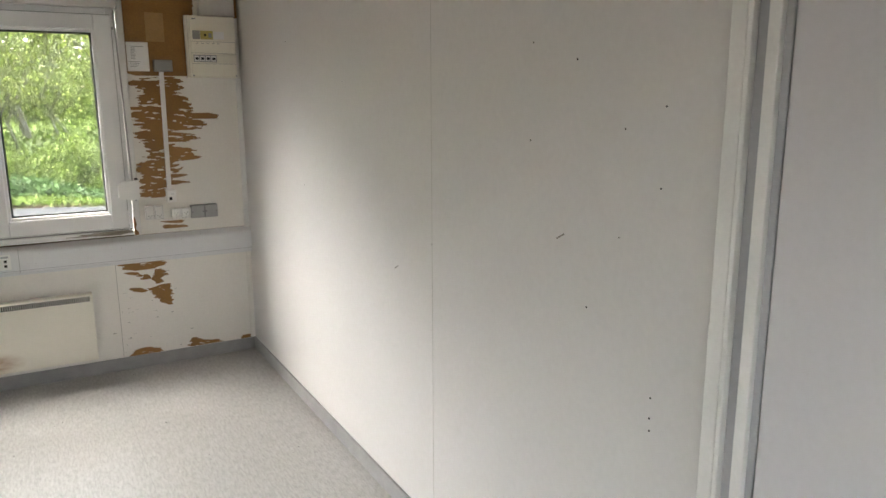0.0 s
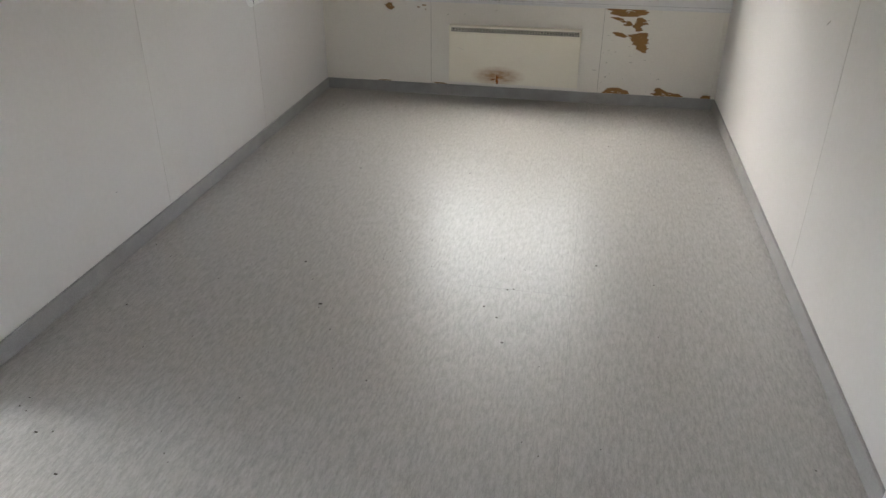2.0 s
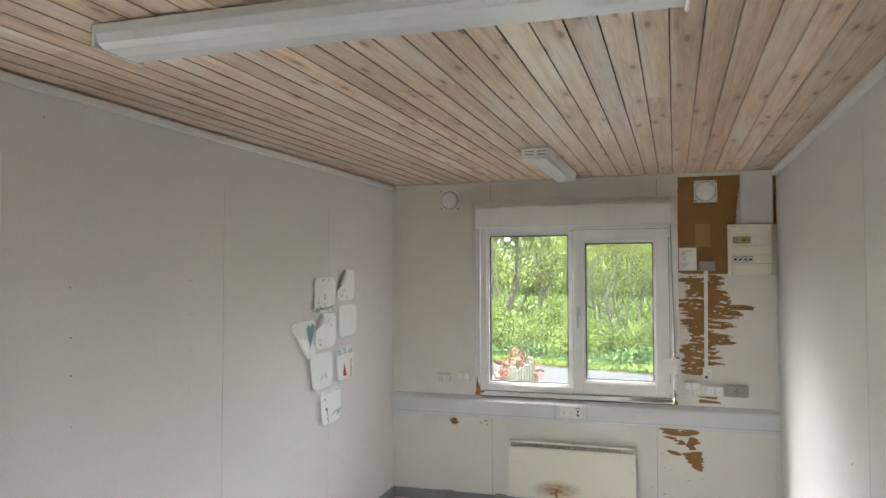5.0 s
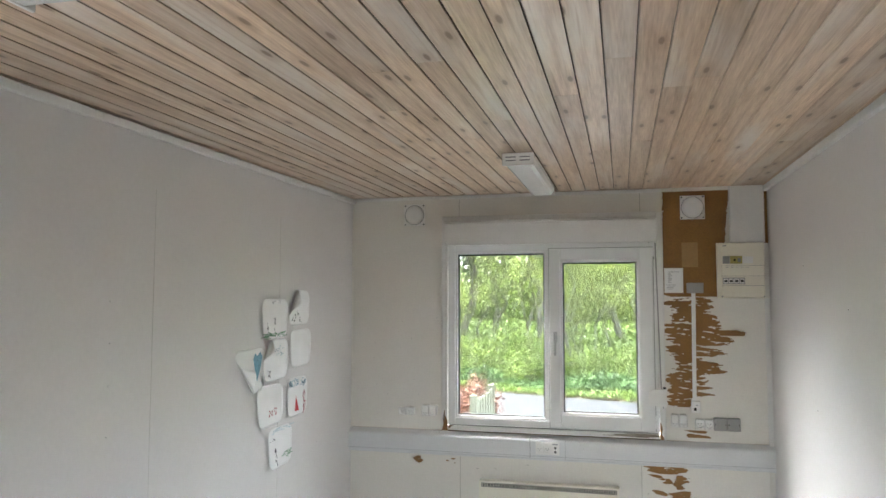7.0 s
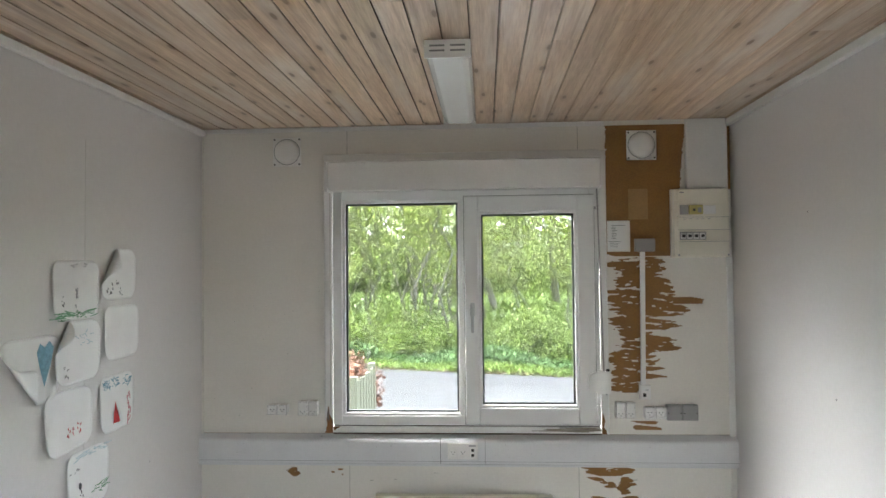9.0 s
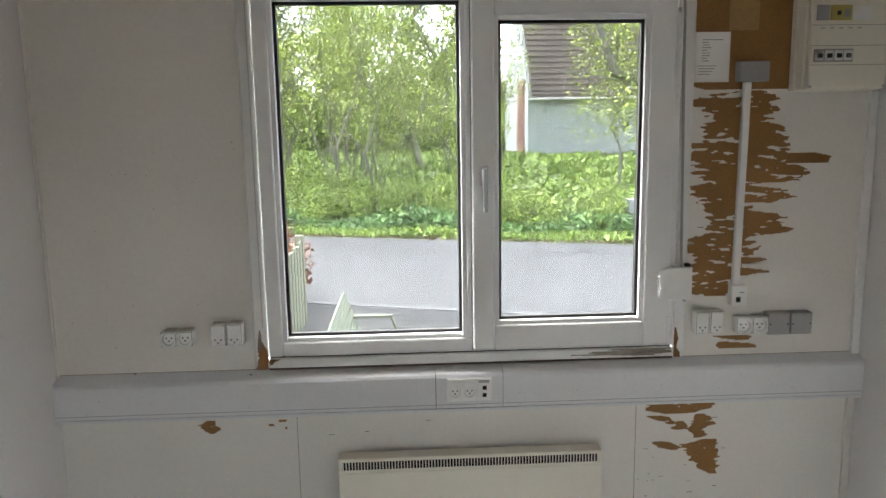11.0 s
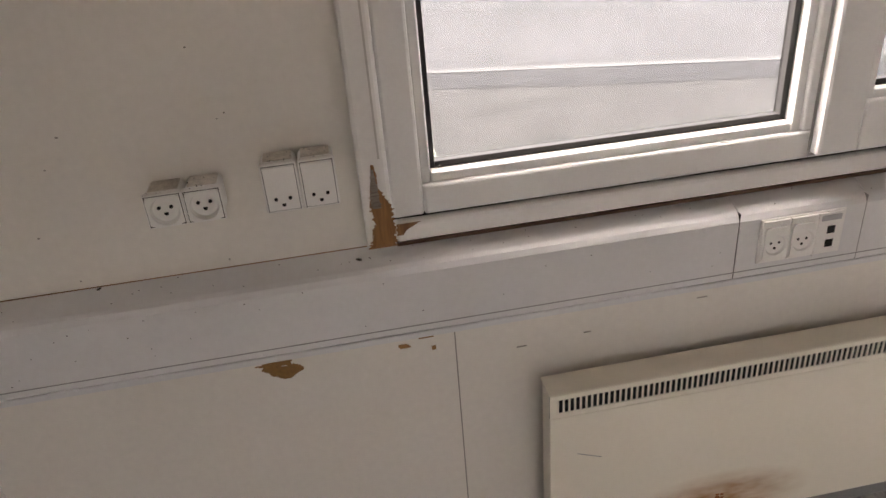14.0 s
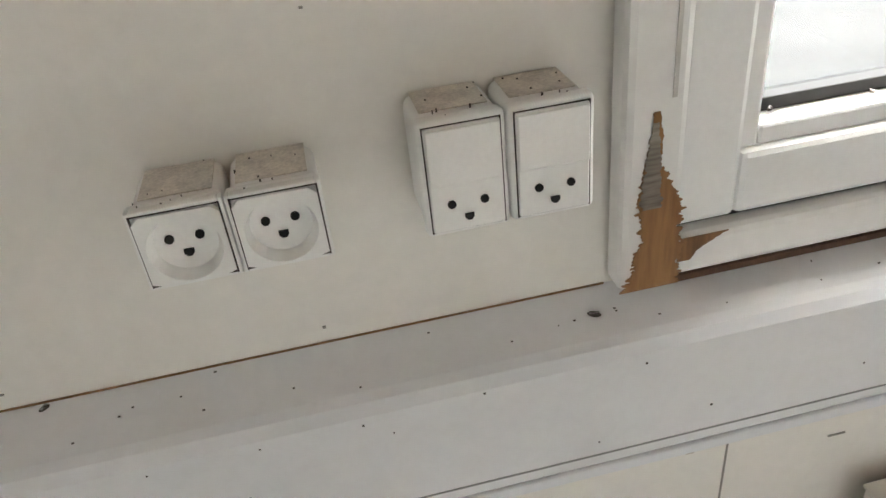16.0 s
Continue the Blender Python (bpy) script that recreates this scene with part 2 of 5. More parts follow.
hmul.operation = "MULTIPLY"
hl.new(hr.outputs[0], hmul.inputs[0])
hl.new(hw.outputs[0], hmul.inputs[1])
hx.data_type = "RGBA"
hx.inputs["B"].default_value = (0.36, 0.16, 0.03, 1)
hl.new(hmul.outputs[0], hx.inputs["Factor"])
hl.new(hb.inputs["Base Color"].links[0].from_socket, hx.inputs["A"])
hl.new(hx.outputs["Result"], hb.inputs["Base Color"])

# outdoors
ASPHALT = material("worn_asphalt", (0.055, 0.055, 0.0566), 0.9, spread=0.35, scale=1.2, grain=70, bump=0.3)
TAR = material("dark_patched_asphalt", (0.0204, 0.0204, 0.0216), 0.9, spread=0.3, scale=1.5, grain=60, bump=0.3)
GRIT = material("gritty_asphalt_yard", (0.041, 0.0398, 0.0376), 0.95, spread=0.5, scale=2.5, grain=45, bump=0.6)
GROUND = material("grassy_earth", (0.0734, 0.119, 0.0197), 0.95, spread=0.5, scale=1.5, grain=14, bump=0.6, tone=(0.0311, 0.048, 0.0102))
KERB = material("pale_kerb_line", (0.104, 0.104, 0.101), 0.9, spread=0.3, scale=6, grain=60)
BARK = material("tree_bark", (0.113, 0.101, 0.0806), 0.95, spread=0.5, scale=9, grain=50, bump=0.7, stretch=(2, 2, 0.4))
HOUSEWALL = material("whitewashed_house_wall", (0.298, 0.31, 0.318), 0.8, spread=0.08, scale=1.5, grain=30, bump=0.2)
BRICK = material("red_brick_pier", (0.137, 0.0444, 0.0282), 0.85, spread=0.4, scale=6, grain=30)
ROOF = material("brown_roof_tiles", (0.0685, 0.0504, 0.0403), 0.85, spread=0.4, scale=3, grain=20)
BENCHPAINT = material("faded_green_bench_paint", (0.145, 0.169, 0.141), 0.7, spread=0.4, scale=9, grain=50, bump=0.3, tone=(0.121, 0.117, 0.0484))
FENCE = material("mossy_pale_fence", (0.202, 0.202, 0.133), 0.8, spread=0.4, scale=8, grain=40, bump=0.3)
SMOOTH = material("smooth_grey_asphalt", (0.0474, 0.0474, 0.0505), 0.9, spread=0.25, scale=1.4, grain=60, bump=0.3)
CRACK = material("crack_tar", (0.05, 0.05, 0.052), 0.9)
UTILITY = material("grey_utility_cabinet", (0.181, 0.194, 0.202), 0.6, spread=0.1)


def leaf_material(name, colour, tone):
    m = material(name, colour, 0.6, spread=0.5, scale=1.2, grain=9, bump=0.0, tone=tone)
    m.node_tree.nodes["Principled BSDF"].inputs["Transmission Weight"].default_value = 0.0
    m.node_tree.nodes["Principled BSDF"].inputs["Subsurface Weight"].default_value = 0.0
    island_mix(m, 0.65, 1.35)
    for node in m.node_tree.nodes:
        if node.type == "HUE_SAT":
            node.inputs["Saturation"].default_value = 1.15
    return m


SPRING = leaf_material("fresh_yellow_green_leaves", (0.283, 0.322, 0.0847), (0.192, 0.244, 0.0564))
HEDGE = leaf_material("green_shrub_leaves", (0.203, 0.253, 0.0622), (0.119, 0.169, 0.0395))
NETTLE = leaf_material("dark_green_weeds", (0.0877, 0.158, 0.0463), (0.0463, 0.0877, 0.0278))
COPPER = leaf_material("copper_hedge_leaves", (0.237, 0.107, 0.0678), (0.141, 0.0678, 0.0339))
GRASS = leaf_material("bright_grass", (0.203, 0.26, 0.0678), (0.124, 0.181, 0.0452))
LITTER = leaf_material("dry_fallen_leaves", (0.113, 0.0763, 0.0484), (0.0564, 0.0363, 0.0242))

# ---- the shell of the room ----
def structure(name, bm, material, label, category):
    return tagged(part(name, bm, material), label, category, kind="structure")


structure("floor", box(-0.0, W, BACK, 0.0, -0.12, 0.0), FLOOR, "grey streaked sheet vinyl floor, worn and glossy", "floor")
# window wall with its opening
OX0, OX1, OZ0, OZ1 = 0.70, 2.135, 0.835, 2.11
bm = box(-0.15, OX0, 0, 0.16, -0.12, H + 0.1)
box(OX1, W + 0.15, 0, 0.16, -0.12, H + 0.1, bm=bm)
box(OX0, OX1, 0, 0.16, -0.12, OZ0, bm=bm)
box(OX0, OX1, 0, 0.16, OZ1, H + 0.1, bm=bm)
wall_north = structure("wall_north", bm, CREAM, "cream painted board wall with peeling paint under and beside the window", "wall")
# left wall with a doorway
DL0, DL1, DH = -4.55, -3.723, 2.05
bm = box(-0.12, 0, DL1, -0.0, -0.12, H + 0.1)
box(-0.12, 0, BACK, DL0, -0.12, H + 0.1, bm=bm)
box(-0.12, 0, DL0, DL1, DH, H + 0.1, bm=bm)
wall_west = structure("wall_west", bm, PAINT, "off-white painted board wall with small screw holes and drawings", "wall")
DR0, DR1 = -4.62, -3.745
bm = box(W, W + 0.12, DR1, 0.0, -0.12, H + 0.1)
box(W, W + 0.12, BACK, DR0, -0.12, H + 0.1, bm=bm)
box(W, W + 0.12, DR0, DR1, DH, H + 0.1, bm=bm)
wall_east = structure("wall_east", bm, PAINT, "off-white painted board wall with scattered small holes", "wall")
# unseen rear wall; its window is added to light the room from behind
RX0, RX1, RZ0, RZ1 = 0.4, 2.4, 0.5, 2.2
bm = box(-0.12, RX0, BACK - 0.12, BACK, -0.12, H + 0.1)
box(RX1, W + 0.12, BACK - 0.12, BACK, -0.12, H + 0.1, bm=bm)
box(RX0, RX1, BACK - 0.12, BACK, -0.12, RZ0, bm=bm)
box(RX0, RX1, BACK - 0.12, BACK, RZ1, H + 0.1, bm=bm)
structure("wall_south", bm, PAINT, "unseen plain off-white board wall with an added window", "wall")
# assumed entry room beyond the doorway; its unseen window is added for light
bm = box(-1.72, -1.6, -5.3, -4.9, -0.12, H)
box(-1.72, -1.6, -3.5, -3.3, -0.12, H, bm=bm)
box(-1.72, -1.6, -4.9, -3.5, -0.12, 0.3, bm=bm)
box(-1.72, -1.6, -4.9, -3.5, 2.1, H, bm=bm)
box(-1.6, -0.12, -5.3, -5.18, -0.12, H, bm=bm)
box(-1.6, -0.12, -3.42, -3.3, -0.12, H, bm=bm)
box(-1.72, -0.12, -5.3, -3.3, H, H + 0.1, bm=bm)
structure("wall_entry", bm, PAINT, "off-white walls of an assumed small entry room, out of view", "wall")
structure("floor_entry", box(-1.6, -0.0, -5.18, -3.42, -0.13, -0.004), FLOOR, "grey vinyl floor of the entry room", "floor")

# ceiling of tongued boards, grooves between them, in one mesh
bm = bmesh.new()
pitch, x = 0.0917, 1.668 - 19 * 0.0917
while x < W:
    a, b = max(x, -0.02), min(x + pitch, W + 0.02)
    cuts = sorted([BACK] + [BACK + rnd.uniform(0.8, 5.8) for _ in range(1)] + [0.0])
    for y0, y1 in zip(cuts, cuts[1:]):
        z = H + rnd.uniform(0, 0.0012)
        sec = [(a + 0.002, z + 0.012), (a + 0.002, z + 0.004), (a + 0.004, z + 0.001), (a + 0.007, z), (b - 0.0012, z), (b - 0.006, z + 0.003), (b - 0.006, z + 0.012)]
        prism(sec, y0 + 0.0008, y1 - 0.0008, "y", bm)
    x += pitch
structure("ceiling", bm, PINE, "whitewashed pine board ceiling with dark grooves and knots", "ceiling")
structure("ceiling_deck", box(-0.12, W + 0.12, BACK - 0.12, 0.16, H + 0.013, H + 0.1), material("dark_deck", (0.10, 0.06, 0.035), 0.9), "dark board deck above the ceiling", "ceiling")

# skirting of coved vinyl, white cornice strips
def skirting(x0, x1, y0, y1):
    bm = box(x0, x1, y0, y1, 0.0, 0.078, 0.003)
    structure("baseboard", bm, SKIRT, "grey vinyl skirting strip along the floor", "baseboard")


skirting(0.0, W, -0.012, 0.0)
skirting(0.0, 0.012, DL1 + 0.126, -0.012)
skirting(W - 0.012, W, DR1 + 0.126, -0.012)
skirting(0.0, 0.012, BACK, DL0 - 0.126)
skirting(W - 0.012, W, BACK, DR0 - 0.126)
for x0, x1 in ((0.0, 0.022), (W - 0.03, W)):
    structure("trim", box(x0, x1, BACK, 0.0, 2.409, 2.442, 0.004), WHITE, "white painted cornice strip under the ceiling", "trim")
structure("trim", box(0.022, 2.155, -0.012, 0.0, 2.425, 2.447, 0.002), WHITE, "thin white strip above the window wall", "trim")

# fine joints between the wall panels
def joint(x0, x1, y0, y1, z0, z1, parent):
    part("panel_joint", box(x0, x1, y0, y1, z0, z1), material_joint, parent)


material_joint = material("panel_joint_grey", (0.30, 0.28, 0.25), 0.9)
for x, z0, z1 in ((0.80, 0.08, 0.66), (2.0, 0.08, 0.655), (0.794, 2.30, 2.425), (2.017, 2.30, 2.425)):
    joint(x - 0.001, x + 0.001, -0.0008, 0.0, z0, z1, wall_north)
pale_joint = material("pale_panel_joint", (0.56, 0.54, 0.51), 0.8)
for y in (-1.165, -2.325):
    part("panel_joint", box(0, 0.0008, y - 0.0008, y + 0.0008, 0.08, 2.2), pale_joint, wall_west)
part("panel_joint", box(0, 0.0008, -3.49, -3.488, 0.08, 0.6), pale_joint, wall_west)
for y in (-2.42,):
    part("panel_joint", box(W - 0.0008, W, y - 0.0008, y + 0.0008, 0.08, 2.3), pale_joint, wall_east)

# corner battens on the window wall
structure("trim", box(2.768, 2.798, -0.014, 0.0, 0.81, 1.73, 0.004), WHITE, "white quarter batten in the corner above the channel", "trim")
structure("trim", box(2.768, 2.798, -0.012, 0.0, 0.08, 0.67, 0.004), CREAM, "cream batten in the corner under the channel", "trim")
structure("trim", box(0.001, 0.010, -0.010, 0.0, 0.81, 2.42, 0.003), CREAM, "thin cream batten in the wall corner", "trim")

# small screw holes and marks
def holes(spots, plane, parent):
    for u, z in spots:
        r = rnd.uniform(0.0016, 0.0028)
        bm = prism(ring(u, z, r, 8), plane, plane + (0.0012 if plane < 1 else -0.0012), "x")
        part("screw_hole", bm, DARK, parent)


holes([(-3.288, 1.725), (-3.282, 1.54), (-3.279, 1.40), (-3.274, 1.212), (-2.591, 1.739), (-2.585, 1.58), (-2.585, 1.421), (-2.589, 1.231), (-3.42, 2.328), (-0.616, 0.83), (-3.25, 0.75), (-3.3, 0.56), (-2.7, 0.3)], 0.0, wall_west)
holes([(-2.983, 1.787), (-3.163, 1.739), (-3.459, 1.632), (-3.339, 1.579), (-2.979, 1.532), (-3.456, 1.456), (-3.334, 1.326), (-3.229, 1.129), (-3.46, 0.972), (-3.46, 0.922), (-3.462, 0.892), (-2.418, 1.14), (-1.645, 1.697), (-0.9, 1.9), (-1.1, 1.2)], W, wall_east)
for u, z, a in ((-2.135, 1.0, -0.5), (-3.117, 1.292, -0.5)):
    bm = bmesh.new()
    bmesh.ops.create_cube(bm, size=1, matrix=pose(W, u, z, math.degrees(a)) @ Matrix.Diagonal((0.0016, 0.035, 0.004, 1)))
    part("scuff_mark", bm, material_joint, wall_east)

# ---- doorways ----
def door_trim(x, side, y0, y1, inner):
    """Stepped casing round a doorway on a side wall; side is +1 where the room lies towards +x, y0 and y1 are its outer edges."""
    door = thing("door_frame_trim", (x, (y0 + y1) / 2, 0), "pale painted stepped casing round the doorway", "door frame", kind="structure")
    for a, b, d, m, name in ((0, 0.037, 0.016, WHITE, "casing"), (0.040, 0.051, 0.020, WHITE, "bead"), (0.0515, 0.081, 0.004, inner, "recess"), (0.0815, 0.108, 0.017, WHITE, "jamb"), (0.1085, 0.125, 0.005, inner, "stop")):
        for u, v in ((y1 - b, y1 - a), (y0 + a, y0 + b)):
            part(name, box(min(x - side * 0.02, x + side * d), max(x - side * 0.02, x + side * d), u, v, 0, DH + 0.125 - a, 0.0025), m, door)
        part("head_" + name, box(min(x - side * 0.02, x + side * d), max(x - side * 0.02, x + side * d), y0 + b + 0.0005, y1 - b - 0.0005, DH + 0.125 - b, DH + 0.125 - a, 0.0025), m, door)
    return door


door_trim(0.0, 1, DL0 - 0.125, DL1 + 0.125, WHITE)
# right frame: recess and stop are coloured grey for the shade in them
door_trim(W, -1, DR0 - 0.125, DR1 + 0.125, SHADE_MARK_GREY)
# closed door on the right
door_1 = thing("door_1", (W, -4.2, 0), "closed pale grey painted flush door", "door", kind="structure")
part("door_leaf", box(W - 0.004, W + 0.036, DR0 + 0.004, DR1 - 0.003, 0.008, DH - 0.004, 0.002), DOORPAINT, door_1)
part("door_handle", rod((W - 0.004, -4.55, 1.02), (W - 0.05, -4.55, 1.02), 0.009, bm=rod((W - 0.05, -4.555, 1.02), (W - 0.05, -4.43, 1.02), 0.009)), METAL, door_1)
part("door_gap", box(W + 0.01, W + 0.02, DR1 - 0.003, DR1 - 0.0005, 0.0, DH), DARK, door_1)
structure("threshold", box(-0.12, -0.0, DL0, DL1, -0.004, 0.012, 0.003), SKIRT, "grey threshold strip in the doorway", "threshold")

# rear and entry windows, both out of view, added to let in more light
def plain_window(name, x0, x1, y0, y1, z0, z1, label, glazing):
    w = thing(name, ((x0 + x1) / 2, (y0 + y1) / 2, z0), label, "window", kind="structure")
    if x1 - x0 > y1 - y0:
        bars = [(x0, x0 + 0.06, y0, y1, z0, z1), (x1 - 0.06, x1, y0, y1, z0, z1), (x0 + 0.06, x1 - 0.06, y0, y1, z0, z0 + 0.06), (x0 + 0.06, x1 - 0.06, y0, y1, z1 - 0.06, z1)]
        pane = box(x0 + 0.06, x1 - 0.06, (y0 + y1) / 2 - 0.003, (y0 + y1) / 2 + 0.003, z0 + 0.06, z1 - 0.06)
    else:
        bars = [(x0, x1, y0, y0 + 0.06, z0, z1), (x0, x1, y1 - 0.06, y1, z0, z1), (x0, x1, y0 + 0.06, y1 - 0.06, z0, z0 + 0.06), (x0, x1, y0 + 0.06, y1 - 0.06, z1 - 0.06, z1)]
        pane = box((x0 + x1) / 2 - 0.003, (x0 + x1) / 2 + 0.003, y0 + 0.06, y1 - 0.06, z0 + 0.06, z1 - 0.06)
    for b in bars:
        part("window_frame", box(*b, 0.003), PVC, w)
    part("pane", pane, glazing, w).visible_shadow = False


plain_window("window_2", RX0, RX1, BACK - 0.1, BACK - 0.03, RZ0, RZ1, "unseen white framed rear window added to brighten the room", REARGLASS)
plain_window("window_3", -1.7, -1.63, -4.9, -3.5, 0.3, 2.1, "unseen white framed window added to light the entry room", PORCHGLASS)

# ---- the main window ----
window_1 = thing("window_1", (1.42, 0.0, OZ0), "white plastic two-light window, fixed light and hinged sash", "window", kind="structure")


def frame_bars(x0, x1, z0, z1, t, y0, y1, name, mat, parent, bevel=0.005):
    part(name, box(x0, x0 + t, y0, y1, z0, z1, bevel), mat, parent)
    part(name, box(x1 - t, x1, y0, y1, z0, z1, bevel), mat, parent)
    part(name, box(x0 + t, x1 - t, y0 + 0.0005, y1, z0, z0 + t, bevel), mat, parent)
    part(name, box(x0 + t, x1 - t, y0 + 0.0005, y1, z1 - t, z1, bevel), mat, parent)


frame_bars(0.717, 2.118, 0.862, 2.098, 0.05, -0.012, 0.07, "window_frame", PVC, window_1)
part("mullion", box(1.398, 1.44, -0.0115, 0.07, 0.912, 2.048, 0.004), PVC, window_1)
frame_bars(0.766, 1.400, 0.910, 2.050, 0.017, -0.004, 0.03, "glazing_bead", PVC, window_1, 0.003)
frame_bars(0.782, 1.384, 0.926, 2.034, 0.011, 0.016, 0.036, "gasket", BLACK, window_1, 0.001)
part("pane", box(0.784, 1.382, 0.029, 0.033, 0.928, 2.032), DIMGLASS, window_1).visible_shadow = False
frame_bars(1.4135, 2.0965, 0.8675, 2.0665, 0.0045, -0.0135, -0.0121, "sash_gap", GREYBOX, window_1, 0)
sash = part("sash", box(1.418, 1.492, -0.032, 0.04, 0.872, 2.062, 0.006), PVC, window_1, "white hinged window sash")
for b in ((2.004, 2.092, 0.872, 2.062), (1.492, 2.004, 0.872, 0.958), (1.492, 2.004, 1.982, 2.062)):
    part("sash_bar", box(b[0], b[1], -0.0315, 0.04, b[2], b[3], 0.005), PVC, sash)
frame_bars(1.490, 2.006, 0.956, 1.984, 0.017, -0.024, 0.02, "sash_bead", PVC, sash, 0.003)
frame_bars(1.506, 1.990, 0.972, 1.968, 0.011, -0.008, 0.014, "gasket", BLACK, sash, 0.001)
part("pane", box(1.508, 1.988, 0.005, 0.009, 0.974, 1.966), DIMGLASS, sash).visible_shadow = False
grip = part("window_handle", box(1.446, 1.470, -0.042, -0.032, 1.435, 1.505, 0.004), METAL, window_1, "brushed metal window handle")
part("neck", rod((1.458, -0.040, 1.487), (1.458, -0.066, 1.487), 0.008), METAL, grip)
part("lever", box(1.450, 1.466, -0.074, -0.060, 1.350, 1.497, 0.006), METAL, grip)
for z in (0.895, 2.0):
    part("hinge", rod((2.098, -0.028, z), (2.098, -0.028, z + 0.075), 0.007), PVC, window_1)
part("hinge_pin", rod((2.098, -0.028, 1.985), (2.098, -0.028, 2.0), 0.005), METAL, window_1)

# wooden casing round the window
def casing(name, *b):
    return structure(name, box(*b, 0.006), WHITE, "white painted wooden casing of the window", "trim")


trim_left = casing("trim", 0.672, 0.7165, -0.026, 0.0, 0.824, 2.10)
part("groove", box(0.703, 0.706, -0.0268, -0.0255, 0.97, 2.09), pale_joint, trim_left)
trim_right = casing("trim", 2.1185, 2.158, -0.022, 0.0, 0.822, 2.292)
casing("trim", 0.672, 2.1185, -0.030, 0.0, 2.262, 2.298)
casing("trim", 0.672, 0.7165, -0.024, 0.0, 2.10, 2.262)
trim_low = casing("trim", 0.7175, 2.1175, -0.020, 0.01, 0.824, 0.858)
part("shadow_gap", box(0.7175, 2.1175, -0.004, 0.012, 0.858, 0.8618), DARK, trim_low)
structure("trim", box(0.718, 2.117, -0.0195, 0.0, 0.8185, 0.8238), material("damp_dark_wood", (0.09, 0.045, 0.025), 0.9, spread=0.5), "damp stained strip under the window", "trim")


def ragged(rows, y, thick, seed, rough=0.012, bm=None, step=0.0035):
    """Torn strip-like patches: rows of (z, left, right) from top to bottom, with a ragged outline and thin slivers left standing."""
    bm = bm or bmesh.new()
    r = random.Random(seed)
    z, i = rows[0][0], 0
    jl = jr = 0.0
    hold = 0
    while z > rows[-1][0]:
        while rows[i + 1][0] >= z:
            i += 1
        (za, la, ra), (zb, lb, rb) = rows[i], rows[i + 1]
        k = (za - z) / (za - zb)
        if hold <= 0:
            jl, jr, hold = r.gauss(0, rough), r.gauss(0, rough), r.randint(1, 4)
        hold -= 1
        jl, jr = jl * 0.85, jr * 0.85
        l = la + (lb - la) * k + jl + r.gauss(0, rough * 0.12)
        e = ra + (rb - ra) * k + jr + r.gauss(0, rough * 0.12)
        if e - l > 0.004:
            box(l, e, y - thick, y, z - step, z, bm=bm)
        z -= step
    return bm


def torn(rows, y, thick, seed, fine=1.0, bite=0.9):
    """Torn paint: the stretch between left and right edges, row by row, eaten by long thin noise so that tongues and islands stay."""
    bm = bmesh.new()
    dz, dx = 0.0026 / fine, 0.0024 / fine
    z, i = rows[0][0], 0

    def strip(l, e, z):
        vs = [bm.verts.new(c) for c in ((l, y - thick, z - dz), (e, y - thick, z - dz), (e, y - thick, z), (l, y - thick, z), (l, y, z - dz), (e, y, z - dz), (e, y, z), (l, y, z))]
        for f in ((0, 1, 2, 3), (1, 0, 4, 5), (2, 1, 5, 6), (3, 2, 6, 7), (0, 3, 7, 4)):
            bm.faces.new([vs[k] for k in f])
    while z > rows[-1][0]:
        while rows[i + 1][0] >= z:
            i += 1
        (za, la, ra), (zb, lb, rb) = rows[i], rows[i + 1]
        k = (za - z) / (za - zb)
        l, e = la + (lb - la) * k, ra + (rb - ra) * k
        soft = min(max((e - l) / 4, 0.006 / fine), 0.04 / fine)
        x, began = l - soft, None
        while x < e + soft + dx:
            m = max(-1, min(0.62, min(x - l, e - x) / soft))
            n = noise.noise((x * 8 * fine, z * 55 * fine, seed)) + 0.7 * noise.noise((x * 30 * fine, z * 130 * fine, seed + 9.3))
            if m + bite * n > 0.0 and x < e + soft:
                began = x if began is None else began
            elif began is not None:
                strip(began, x, z)
                began = None
            x += dx
        z -= dz
    return bm


# peeled paint: bare brown board showing beside and below the window
peel = part("peeled_patch", torn([(1.735, 2.33, 2.40), (1.715, 2.145, 2.43), (1.68, 2.155, 2.455), (1.655, 2.22, 2.44), (1.62, 2.225, 2.45), (1.595, 2.225, 2.46), (1.575, 2.18, 2.49), (1.555, 2.16, 2.50), (1.535, 2.15, 2.51), (1.515, 2.15, 2.50), (1.49, 2.16, 2.51), (1.46, 2.19, 2.55), (1.435, 2.21, 2.54), (1.42, 2.20, 2.36), (1.40, 2.18, 2.50), (1.375, 2.19, 2.54), (1.355, 2.20, 2.42), (1.335, 2.23, 2.36), (1.315, 2.235, 2.48), (1.28, 2.23, 2.49), (1.25, 2.235, 2.50), (1.24, 2.21, 2.36), (1.21, 2.18, 2.42), (1.19, 2.18, 2.36), (1.16, 2.185, 2.43), (1.145, 2.18, 2.36), (1.115, 2.19, 2.44), (1.10, 2.18, 2.33), (1.05, 2.185, 2.32), (1.035, 2.24, 2.31)], 0, 0.0012, 3, 1.0, 1.5), BROWN, wall_north)
bm = ragged([(1.525, 2.50, 2.60), (1.515, 2.49, 2.648), (1.492, 2.49, 2.645)], 0, 0.0012, 4, 0.004)
ragged([(0.888, 2.28, 2.41), (0.882, 2.29, 2.40), (0.872, 2.36, 2.40)], 0, 0.0012, 5, 0.012, bm)
ragged([(0.866, 2.285, 2.34), (0.858, 2.275, 2.42), (0.842, 2.30, 2.43)], 0, 0.0012, 6, 0.008, bm)
part("peeled_patch", bm, BROWN, wall_north)
